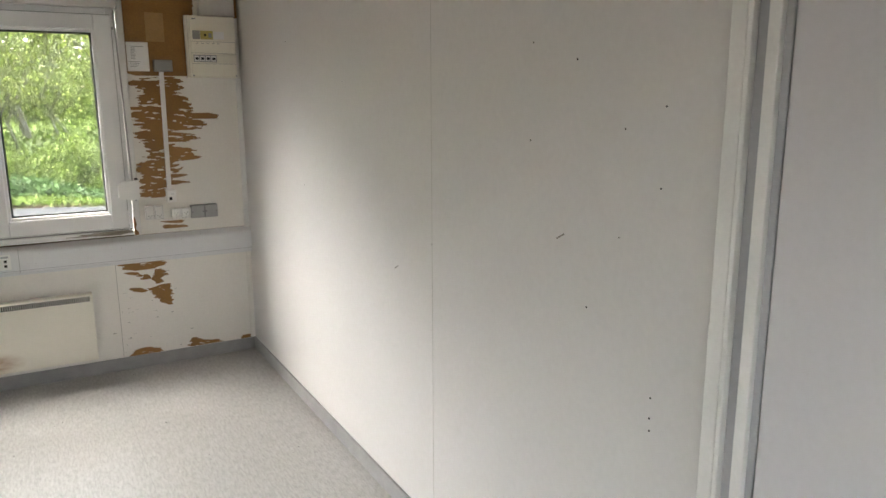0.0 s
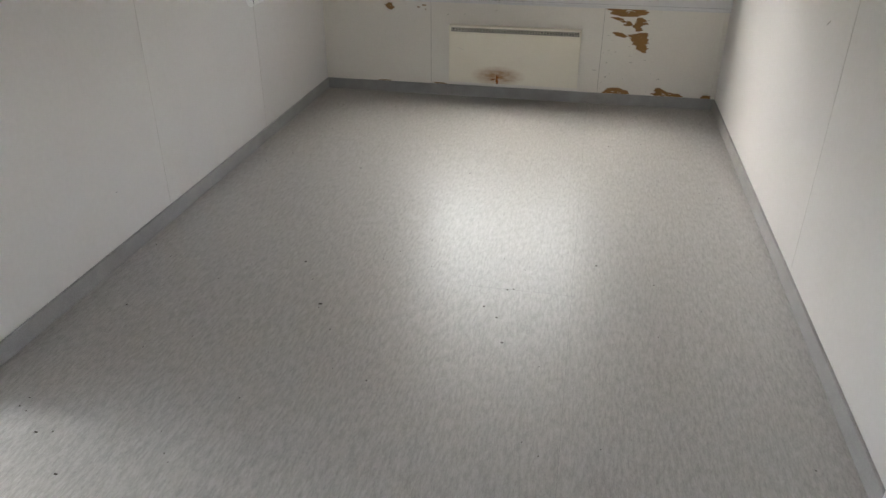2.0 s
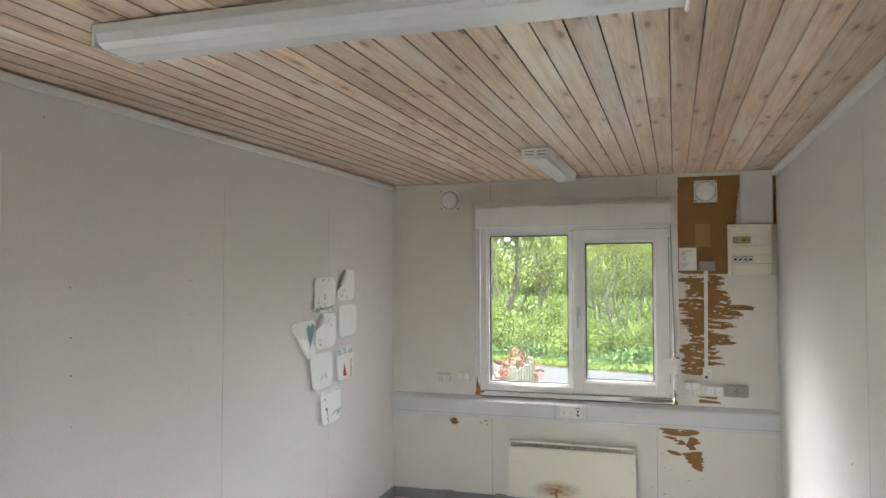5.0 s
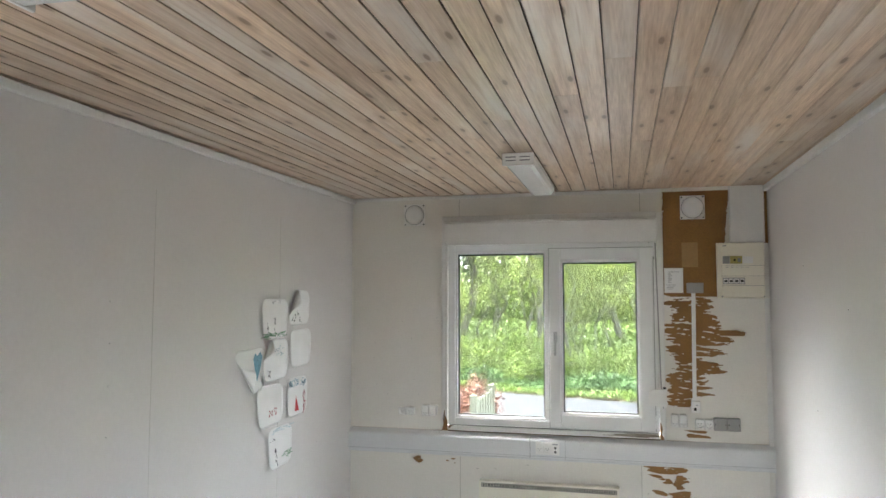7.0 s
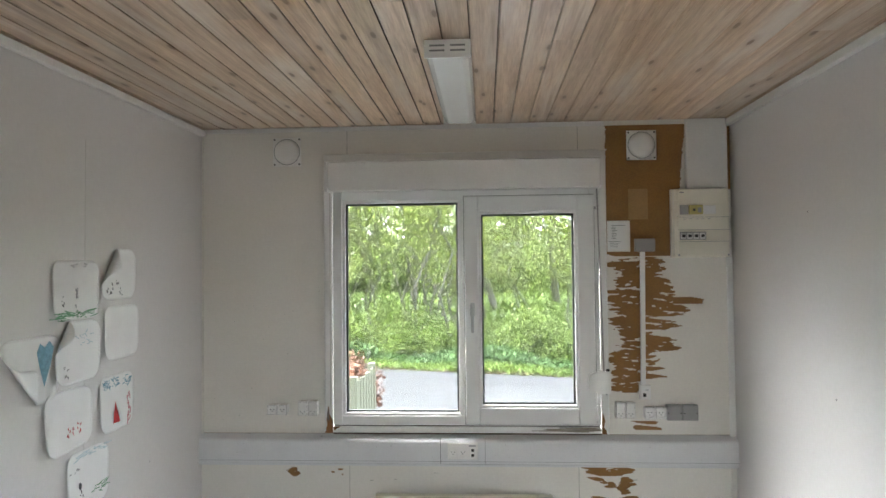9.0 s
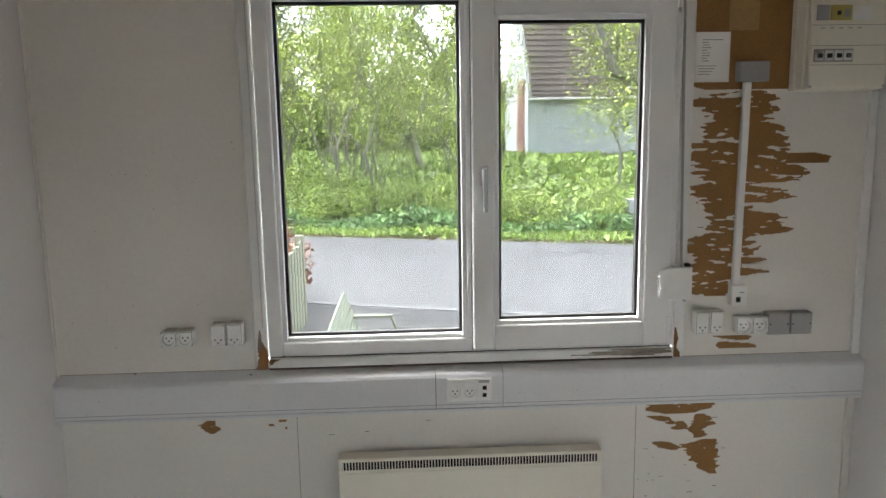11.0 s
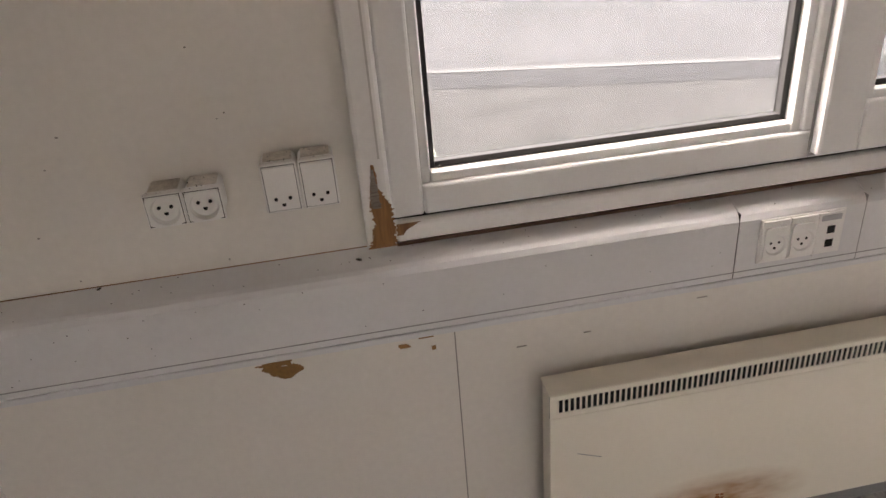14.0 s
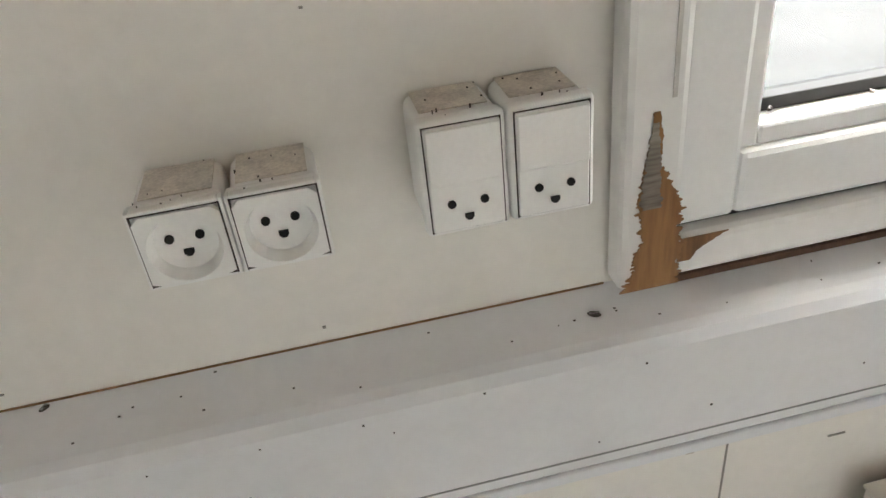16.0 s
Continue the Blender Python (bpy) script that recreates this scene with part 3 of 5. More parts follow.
sl = random.Random(12)
low = ((0.656, [(0.656, 2.0, 2.265), (0.64, 2.03, 2.27), (0.62, 2.05, 2.262), (0.605, 2.11, 2.18)]),
       (0.598, [(0.598, 2.04, 2.10), (0.588, 2.06, 2.13), (0.575, 2.10, 2.14), (0.565, 2.125, 2.14)]),
       (0.575, [(0.575, 2.14, 2.17), (0.56, 2.15, 2.19), (0.55, 2.13, 2.18), (0.543, 2.15, 2.17)]),
       (0.60, [(0.60, 2.22, 2.25), (0.585, 2.21, 2.27), (0.56, 2.20, 2.29), (0.545, 2.19, 2.25), (0.52, 2.21, 2.26), (0.51, 2.215, 2.23)]),
       (0.50, [(0.50, 2.07, 2.10), (0.492, 2.07, 2.14), (0.478, 2.09, 2.165), (0.466, 2.13, 2.15)]),
       (0.503, [(0.503, 2.25, 2.29), (0.487, 2.18, 2.30), (0.45, 2.19, 2.305), (0.415, 2.215, 2.305), (0.39, 2.24, 2.30), (0.37, 2.28, 2.30)]),
       (0.12, [(0.12, 2.10, 2.16), (0.105, 2.06, 2.20), (0.09, 2.04, 2.22), (0.079, 2.04, 2.21)]),
       (0.135, [(0.135, 2.40, 2.43), (0.115, 2.38, 2.45), (0.095, 2.385, 2.56), (0.079, 2.39, 2.60)]),
       (0.10, [(0.10, 2.72, 2.768), (0.079, 2.70, 2.768)]),
       (0.662, [(0.662, 2.31, 2.36), (0.652, 2.30, 2.36)]),
       (0.637, [(0.637, 0.487, 0.517), (0.622, 0.464, 0.527), (0.605, 0.475, 0.525), (0.59, 0.50, 0.515)]),
       (0.632, [(0.632, 0.735, 0.765), (0.624, 0.74, 0.76)]), (0.618, [(0.618, 0.70, 0.715), (0.610, 0.705, 0.72)]), (0.605, [(0.605, 0.755, 0.765), (0.597, 0.755, 0.765)]),
       (0.085, [(0.085, 0.40, 0.50), (0.079, 0.41, 0.48)]), (0.087, [(0.087, 0.82, 0.90), (0.079, 0.84, 0.91)]))
for k, (_, rows) in enumerate(low):
    part("peeled_patch", torn(rows, 0, 0.0012, 20 + k, 1.3, 1.1), BROWN, wall_north)
# torn flecks and nicks in the paint
bm = bmesh.new()
for _ in range(40):
    u, z, w = sl.choice((sl.uniform(2.01, 2.4), sl.uniform(2.01, 2.1), sl.uniform(0.85, 1.98))), sl.uniform(0.09, 0.64), sl.uniform(0.003, 0.022)
    if 0.93 < u < 1.9 and z < 0.56:
        continue
    box(u, u + w, -0.0012, 0, z, z + sl.uniform(0.001, 0.003), bm=bm)
for _ in range(26):
    u, z = sl.uniform(0.05, 0.66), sl.uniform(0.82, 1.6)
    box(u, u + sl.uniform(0.002, 0.004), -0.0012, 0, z, z + sl.uniform(0.001, 0.0025), bm=bm)
part("paint_nick", bm, material_joint, wall_north)
# upper bare hardboard, with a paler square where a plate hung
part("bare_board", ragged([(2.425, 2.162, 2.57), (1.78, 2.15, 2.51), (1.755, 2.148, 2.51), (1.742, 2.20, 2.50)], 0, 0.002, 40, 0.003), BROWN, wall_north, "bare brown hardboard panel")
part("faded_square", box(2.275, 2.375, -0.0026, -0.002, 1.93, 2.09), material("faded_hardboard", (0.42, 0.26, 0.10), 0.6, spread=0.2, scale=9), wall_north)
part("bare_board", box(2.776, 2.798, -0.003, 0, 2.08, 2.424), BROWN, wall_north)

# rotten foot of the casing
part("rotten_foot", torn([(0.962, 0.691, 0.695), (0.945, 0.690, 0.698), (0.925, 0.686, 0.698), (0.905, 0.684, 0.708), (0.895, 0.683, 0.716), (0.870, 0.686, 0.716), (0.845, 0.681, 0.7165), (0.8245, 0.675, 0.7165)], -0.0262, 0.0008, 51, 4.0, 0.6), ROT, trim_left, "bare rotten wood at the foot of the casing")
part("peeled_fleck", torn([(0.955, 0.690, 0.694), (0.93, 0.687, 0.697), (0.898, 0.684, 0.699), (0.892, 0.686, 0.700)], -0.0272, 0.0006, 52, 4.0, 0.6), ROTGREY, trim_left)
part("peeled_fleck", torn([(0.857, 0.719, 0.755), (0.850, 0.719, 0.742), (0.845, 0.7195, 0.733), (0.838, 0.719, 0.728)], -0.0202, 0.0007, 53, 4.0, 0.6), ROT, trim_low)
part("rotten_end", ragged([(0.857, 1.90, 2.117), (0.849, 1.86, 2.117), (0.840, 1.80, 2.117), (0.832, 1.97, 2.10)], -0.0202, 0.0007, 54, 0.03, step=0.0015), ROTGREY, trim_low, "flaking grey wood at the end of the sill strip")
part("rotten_foot", torn([(0.93, 2.121, 2.126), (0.89, 2.1195, 2.135), (0.86, 2.12, 2.128), (0.84, 2.119, 2.14), (0.823, 2.119, 2.145)], -0.0222, 0.0007, 55, 4.0, 0.6), ROT, trim_right)

# ---- roller shutter case, strap and winder ----
case = thing("roller_shutter_case", (1.416, 0, 2.09), "white roller shutter case above the window", "shutter case")
part("case_body", box(0.714, 2.118, -0.125, -0.0305, 2.10, 2.242, 0.004), WHITE, case)
part("cover", box(0.722, 2.110, -0.131, -0.1255, 2.092, 2.236, 0.003), WHITE, case)
part("top_edge", box(0.708, 2.122, -0.134, -0.0305, 2.2425, 2.25, 0.002), WHITE, case)
for x in (0.709, 2.1185):
    part("end_plate", box(x, x + 0.0045, -0.132, -0.0305, 2.088, 2.2422, 0.002), WHITE, case)
structure("trim", box(0.70, 2.135, -0.03, 0.004, 2.0985, 2.262), WHITE, "white board behind the shutter case", "trim")
winder = thing("shutter_strap_winder", (2.1, 0, 1.035), "white plastic strap winder with a grey strap", "strap winder")
part("casing", prism([(2.05, 1.05), (2.058, 1.04), (2.163, 1.036), (2.163, 1.148), (2.09, 1.146), (2.06, 1.136), (2.05, 1.12)], -0.055, -0.0325, "y"), SOCKET, winder)
part("mounting_plate", box(2.10, 2.160, -0.034, -0.0225, 1.028, 1.155, 0.002), SOCKET, winder)
part("strap", prism([(2.126, 1.148), (2.134, 1.148), (2.112, 2.09), (2.104, 2.09)], -0.040, -0.036, "y"), GREYBOX, winder, "grey woven strap")
part("strap_slot", box(2.140, 2.158, -0.05, -0.034, 1.148, 1.160, 0.003), BLACK, winder)
part("screw", rod((2.14, -0.056, 1.032), (2.14, -0.034, 1.032), 0.004), METAL, winder)

# ---- cable channel below the window ----
channel = thing("cable_channel", (1.4, 0, 0.672), "grey-white metal cable channel running across the window wall", "cable channel")


def channel_piece(name, x0, x1, proud=0.0):
    sec = [(0.0, 0.672), (-0.046 - proud, 0.672), (-0.048 - proud, 0.676), (-0.048 - proud, 0.782), (-0.044 - proud, 0.792), (-0.038, 0.797), (0.0, 0.817)]
    return part(name, prism(sec, x0, x1, "x"), TRUNK, channel)


channel_piece("cover", 0.002, 1.2835)
channel_piece("cover", 1.2855, 1.5155)
channel_piece("cover", 1.5175, 2.798)
part("seam", box(1.2835, 1.2855, -0.047, -0.002, 0.673, 0.796), DARK, channel)
part("seam", box(1.5155, 1.5175, -0.0475, -0.002, 0.673, 0.796), PRINT, channel)
part("lip", box(0.002, 2.798, -0.0495, -0.004, 0.660, 0.6715, 0.002), TRUNK, channel)
for x0, x1 in ((0.012, 0.671), (2.16, 2.766)):
    part("dirt_line", box(x0, x1, -0.0011, -0.0002, 0.8160, 0.8178), ROT, channel, "brown dirt in the joint with the wall")
part("lip_line", box(0.002, 2.798, -0.0486, -0.047, 0.6845, 0.686), PRINT, channel)


# ---- outlets ----
def dished(cx, cz, r, x0, x1, z0, z1, front, floor):
    """A square face plate with a round dish sunk into it."""
    bm, n = bmesh.new(), 32
    edge, rim, low = [], [], []
    for i in range(n):
        c, s = math.cos(2 * math.pi * (i + 0.5) / n), math.sin(2 * math.pi * (i + 0.5) / n)
        k = min((x1 - cx if c > 0 else x0 - cx) / c, (z1 - cz if s > 0 else z0 - cz) / s)
        edge.append((cx + c * k, cz + s * k))
        rim.append((cx + c * r, cz + s * r))
        low.append((cx + c * r * 0.86, cz + s * r * 0.86))
    rows = [[bm.verts.new((u, d, v)) for u, v in pts] for pts, d in ((edge, front + 0.004), (edge, front), (rim, front), (low, floor))]
    for a, b in zip(rows, rows[1:]):
        for i in range(n):
            j = (i + 1) % n
            bm.faces.new((a[i], a[j], b[j], b[i]))
    bm.faces.new(rows[-1])
    bmesh.ops.recalc_face_normals(bm, faces=bm.faces)
    if bm.faces[-1].normal.y > 0:
        bmesh.ops.reverse_faces(bm, faces=bm.faces)
    return bm


def outlet(name, x, z, w, h, y, style, label, parent=None):
    """A surface outlet, its lower left corner at x, z on the wall and its front at y."""
    top = thing(name, (x + w / 2, 0, z), label, "socket", "sockets on the window wall") if parent is None else thing_part(name, parent)
    if parent is None:
        part("back_box", box(x + 0.001, x + w - 0.001, y + 0.012, -0.0005, z + 0.001, z + h - 0.001, 0.007, segments=3), SOCKET, top, smooth=True)
        part("dust_layer", box(x + 0.006, x + w - 0.006, y + 0.016, -0.003, z + h - 0.0012, z + h - 0.0004), DUSTY, top, "dust and fly specks on top")
    part("cover_frame", box(x, x + w, y + (0.0068 if style == "round" else 0), y + 0.0118, z, z + h, 0.0024 if style == "round" else 0.004, segments=3), SOCKET, top, smooth=True)
    if style == "round":
        for b in ((x, x + 0.0026, z, z + h), (x + w - 0.0026, x + w, z, z + h), (x + 0.0026, x + w - 0.0026, z, z + 0.0026), (x + 0.0026, x + w - 0.0026, z + h - 0.0026, z + h)):
            part("cover_rim", box(b[0], b[1], y, y + 0.0067, b[2], b[3], 0.0008), SOCKET, top)
    cx = x + w / 2
    if style == "round":
        cz, r = z + h * 0.48, min(w, h) * 0.41
        part("face", dished(cx, cz, r, x + 0.0028, x + w - 0.0028, z + 0.0028, z + h - 0.0028, y - 0.0022, y + 0.0065), SOCKET, top)
        deep = 0.0082
        holes_at = (cz + h * 0.07, cz - h * 0.13, w * 0.16)
    else:
        deep = 0.0
        split = z + h * 0.47
        part("face", box(x + 0.004, x + w - 0.004, y - 0.0022, y + 0.004, z + 0.004, z + h - 0.004, 0.0012), SOCKET, top)
        part("rocker", box(x + 0.0045, x + w - 0.0045, y - 0.0040, y - 0.0020, split, z + h - 0.0045, 0.001), SOCKET, top)
        holes_at = (z + h * 0.30, z + h * 0.17, w * 0.19)
    inset = 0.0019 if style == "round" else 0.0032
    # thin dark bars paint in the shadow line round the cover's face
    frame_bars(x + inset, x + w - inset, z + inset, z + h - inset, 0.0009, y - 0.0006, y + 0.001, "dirt_seam", GRIME_SHADE, top, 0)
    if parent is None:
        grit = bmesh.new()
        for _ in range(8):
            u, v, q = rnd.uniform(x + 0.004, x + w - 0.006), rnd.uniform(y + 0.004, -0.004), rnd.uniform(0.0004, 0.0011)
            box(u, u + q, v, v + q, z + h - 0.002, z + h + 0.0003, bm=grit)
        tagged(part("fly_specks", grit, GRIME_SHADE, top), kind="stuff")
    za, zb, dx = holes_at
    for s in (-1, 1):
        part("pin_hole", prism(ring(cx + s * dx, za, 0.0026, 12), y - 0.0036 + deep, y - 0.001 + deep), DARK, top)
    part("earth_hole", prism([(cx - 0.0028, zb + 0.002), (cx + 0.0028, zb + 0.002), (cx + 0.0028, zb - 0.0004), (cx + 0.0012, zb - 0.0022), (cx - 0.0012, zb - 0.0022), (cx - 0.0028, zb - 0.0004)], y - 0.0036 + deep, y - 0.001 + deep), DARK, top)
    return top


def thing_part(name, parent):
    return part(name, box(0, 0.0001, -0.01, -0.0099, 0.7, 0.7001), SOCKET, parent)


ROUND = "white surface socket with a round dish, dusty on top"
SWITCHED = "white surface socket with a switch rocker, dusty on top"
for x in (0.373, 0.4265):
    outlet("wall_socket", x, 0.924, 0.0525, 0.050, -0.057, "round", ROUND)
for x in (0.535, 0.5885):
    outlet("switched_socket", x, 0.919, 0.0525, 0.075, -0.053, "rocker", SWITCHED)
for x in (2.186, 2.237):
    outlet("switched_socket", x, 0.908, 0.049, 0.083, -0.044, "rocker", SWITCHED)
for x in (2.331, 2.388):
    outlet("wall_socket", x, 0.905, 0.055, 0.06, -0.044, "round", ROUND)
for x in (2.4445, 2.5245):
    g = thing("junction_cover", (x + 0.039, 0, 0.897), "grey plastic blank cover box beside the sockets", "junction box", "grey boxes")
    part("box_body", box(x, x + 0.078, -0.034, -0.0005, 0.897, 0.976, 0.005, segments=3), GREYBOX, g)
    part("lid", box(x + 0.001, x + 0.077, -0.042, -0.0342, 0.898, 0.975, 0.003), GREYBOX, g)
    for dx in (0.008, 0.070):
        part("screw", rod((x + dx, -0.0428, 0.936), (x + dx, -0.041, 0.936), 0.0032), DARK, g)
# outlets set into the channel
inset = thing("channel_outlet_plate", (1.40, -0.048, 0.70), "white outlet plate with sockets and data outlet in the channel", "socket")
part("plate", box(1.322, 1.478, -0.0515, -0.0484, 0.697, 0.781, 0.002), SOCKET, inset)
for x in (1.326, 1.376):
    part("module_frame", box(x, x + 0.048, -0.0545, -0.0516, 0.7, 0.778, 0.0015), SOCKET, inset)
    cx, cz = x + 0.024, 0.733
    part("dish", dished(cx, cz, 0.0195, x + 0.002, x + 0.046, 0.703, 0.766, -0.0585, -0.0552), SOCKET, inset)
    for s in (-1, 1):
        part("pin_hole", prism(ring(cx + s * 0.0075, cz + 0.003, 0.0024, 10), -0.0558, -0.055), DARK, inset)
    part("earth_hole", prism(ring(cx, cz - 0.007, 0.0026, 10), -0.0558, -0.055), DARK, inset)
part("module_frame", box(1.426, 1.474, -0.0545, -0.0516, 0.7, 0.778, 0.0015), SOCKET, inset)
part("label_strip", box(1.432, 1.468, -0.0556, -0.0546, 0.763, 0.773), SHADE_MARK_GREY, inset)
for z in (0.738, 0.712):
    part("data_port", box(1.445, 1.459, -0.0556, -0.0546, z, z + 0.014), DARK, inset)

# ---- conduit, data outlet, junction box, note ----
jb = thing("junction_box", (2.352, 0, 1.762), "small grey junction box on the bare board", "junction box")
part("box_body", box(2.300, 2.402, -0.036, -0.0025, 1.762, 1.829, 0.004), GREYBOX, jb)
part("lid", box(2.301, 2.401, -0.042, -0.0363, 1.763, 1.828, 0.003), GREYBOX, jb)
co = thing("cable_conduit", (2.335, 0, 1.075), "thin white plastic cable conduit down the wall", "conduit")
part("conduit_body", prism([(2.322, 1.077), (2.346, 1.077), (2.353, 1.7615), (2.329, 1.7615)], -0.018, -0.0015), PVC, co)
part("conduit_lid", prism([(2.325, 1.077), (2.343, 1.077), (2.350, 1.7615), (2.332, 1.7615)], -0.021, -0.0182), PVC, co)
rj = thing("data_outlet", (2.34, 0, 1.003), "white surface data outlet under the conduit", "data outlet")
part("box_body", box(2.312, 2.368, -0.034, -0.0015, 1.003, 1.0765, 0.004), SOCKET, rj)
part("cover", box(2.314, 2.366, -0.0395, -0.0342, 1.005, 1.075, 0.002), SOCKET, rj)
part("label_field", box(2.328, 2.362, -0.0405, -0.0396, 1.046, 1.068), PAPER, rj)
part("label_mark", box(2.338, 2.354, -0.0409, -0.0406, 1.051, 1.054), PRINT, rj)
part("data_port", box(2.326, 2.342, -0.0405, -0.0396, 1.018, 1.036), DARK, rj)
note = thing("paper_notice", (2.222, 0, 1.765), "small printed white notice in a clear sleeve on the board", "notice")
part("sleeve", box(2.163, 2.281, -0.0042, -0.0022, 1.763, 1.925, 0.001), SOCKET, note)
part("sheet", box(2.169, 2.275, -0.0052, -0.0043, 1.769, 1.917), PAPER, note)
for k in range(9):
    z = 1.899 - k * 0.0085
    part("text_bar", box(2.186, 2.186 + (0.07 if k in (0,) else rnd.uniform(0.018, 0.034)), -0.0056, -0.0053, z, z + 0.0026), PRINT, note)
for k in range(4):
    part("text_bar", box(2.176 if k else 2.172, 2.235 - 0.006 * k, -0.0056, -0.0053, 1.815 - 0.009 * k, 1.8172 - 0.009 * k), PRINT, note)

# ---- fuse box and the white channel above it ----
fb = thing("fuse_box", (2.62, 0, 1.728), "cream wall fuse box with breakers and a yellow relay", "fuse box")
part("back_plate", box(2.485, 2.768, -0.035, -0.0025, 1.728, 2.082, 0.004), HEATER, fb)
part("body", box(2.492, 2.762, -0.075, -0.0353, 1.731, 2.079, 0.005), HEATER, fb)
part("front", box(2.500, 2.757, -0.098, -0.0753, 1.733, 2.077, 0.006), HEATER, fb)
for z0, z1 in ((1.935, 2.0), (1.81, 1.865)):
    part("front_band", box(2.503, 2.755, -0.1005, -0.0982, z0, z1, 0.002), HEATER, fb)
for z in (1.932, 1.868, 1.808):
    part("front_line", box(2.502, 2.756, -0.0992, -0.0981, z, z + 0.0015), PRINT, fb)
part("meter_block", box(2.512, 2.553, -0.106, -0.1006, 1.946, 1.993, 0.002), GREYBOX, fb)
rl = part("relay", box(2.556, 2.626, -0.107, -0.1006, 1.946, 1.993, 0.002), YELLOW, fb, "yellow relay block")
part("relay_knob", box(2.576, 2.588, -0.109, -0.1072, 1.962, 1.975), DARK, rl)
part("relay_mark", box(2.600, 2.618, -0.1076, -0.1071, 1.955, 1.98), PRINT, rl)
part("blank_cover", box(2.629, 2.69, -0.104, -0.1006, 1.948, 1.990, 0.002), SOCKET, fb)
part("breaker_strip", box(2.510, 2.640, -0.1035, -0.1006, 1.818, 1.858, 0.002), GREYBOX, fb)
for k in range(4):
    br = part("breaker", box(2.514 + k * 0.0315, 2.541 + k * 0.0315, -0.108, -0.1036, 1.822, 1.853, 0.0015), SOCKET, fb)
    part("switch_lever", box(2.519 + k * 0.0315, 2.536 + k * 0.0315, -0.113, -0.1082, 1.830, 1.844, 0.002), BLACK, br)
for x in (2.506, 2.751):
    part("screw", rod((x, -0.1, 1.741), (x, -0.0975, 1.741), 0.005), METAL, fb)
part("brand_mark", box(2.513, 2.535, -0.0986, -0.0981, 2.056, 2.062), PRINT, fb)
for k in range(5):
    part("label_mark", box(2.53 + k * 0.03, 2.545 + k * 0.03, -0.0986, -0.0981, 1.922, 1.9245), PRINT, fb)
ch = thing("riser_channel", (2.67, 0, 2.083), "white cable riser channel between fuse box and ceiling", "cable channel")
part("channel_body", box(2.568, 2.776, -0.032, -0.0025, 2.083, 2.447, 0.003), WHITE, ch)
part("channel_lid", box(2.572, 2.772, -0.036, -0.0322, 2.084, 2.446, 0.002), WHITE, ch)

# ---- round wall vents ----
for x in (0.469, 2.3465):
    v = thing("wall_vent", (x, 0, 2.24), "white round disc vent on a square plate near the ceiling", "vent", "vents high on the window wall")
    part("plate", box(x - 0.077, x + 0.077, -0.008, -0.0022, 2.24, 2.396, 0.003), SOCKET, v)
    part("shadow_gap", rod((x, -0.0081, 2.318), (x, -0.0095, 2.318), 0.0705, sides=32), PRINT, v)
    part("ring", rod((x, -0.0082, 2.318), (x, -0.022, 2.318), 0.068, 0.064, 32), SOCKET, v)
    own = bmesh.new()
    bmesh.ops.create_uvsphere(own, u_segments=28, v_segments=14, radius=0.063, matrix=Matrix.Translation((x, -0.024, 2.318)) @ Matrix.Diagonal((1, 0.28, 1, 1)))
    part("disc", own, SOCKET, v, smooth=True)
    for dx in (-0.067, 0.067):
        for dz in (-0.067, 0.067):
            part("screw", rod((x + dx, -0.0095, 2.318 + dz), (x + dx, -0.0078, 2.318 + dz), 0.005), DARK, v)

# ---- heater ----
ht = thing("panel_heater", (1.403, 0, 0.078), "cream electric panel heater with a rust stain on its front", "heater")
X0, X1, FY = 0.945, 1.858, -0.08
part("wall_bracket", box(1.05, 1.75, -0.022, -0.0005, 0.18, 0.42, 0.003), METAL, ht)
part("casing", box(X0 + 0.003, X1 - 0.003, FY + 0.0045, -0.0225, 0.098, 0.484, 0.004), HEATER, ht)
part("front_panel", box(X0, X1, FY, FY + 0.004, 0.095, 0.436, 0.0015), HEATER, ht)
part("top_panel", box(X0, X1, FY + 0.002, -0.022, 0.4842, 0.4885, 0.0015), HEATER, ht)
grille = part("grille", box(X0, X1, FY + 0.003, FY + 0.0044, 0.437, 0.487), DARK, ht, "slotted air outlet")
part("grille_rail", box(X0, X1, FY, FY + 0.0029, 0.437, 0.4475, 0.001), HEATER, grille)
part("grille_rail", box(X0, X1, FY, FY + 0.0029, 0.4765, 0.4875, 0.001), HEATER, grille)
slots = 84
step = (X1 - X0 - 0.03) / slots
bar0 = part("grille_bar", box(X0 + 0.015 - step * 0.15, X0 + 0.015 + step * 0.15, FY + 0.0002, FY + 0.0028, 0.4476, 0.4764), HEATER, grille)
for k in range(1, slots + 1):
    b = bar0.copy()
    scene.collection.objects.link(b)
    b.location.x = k * step
for x in (X0, X1 - 0.0125):
    part("grille_end", box(x, x + 0.0125, FY, FY + 0.0029, 0.4476, 0.4764), HEATER, grille)
bm = ragged([(0.163, 1.292, 1.294), (0.15, 1.288, 1.300), (0.13, 1.284, 1.302), (0.112, 1.288, 1.304), (0.096, 1.286, 1.302)], FY, 0.0006, 61, 0.003, step=0.0015)
ragged([(0.168, 1.300, 1.303), (0.14, 1.298, 1.306), (0.13, 1.299, 1.303)], FY, 0.0006, 62, 0.002, bm, 0.0015)
ragged([(0.132, 1.262, 1.285), (0.127, 1.250, 1.285), (0.118, 1.247, 1.252)], FY, 0.0005, 63, 0.002, bm, 0.0015)
part("rust_run", bm, RUST, ht, "rust run at the lower edge")
own = bmesh.new()
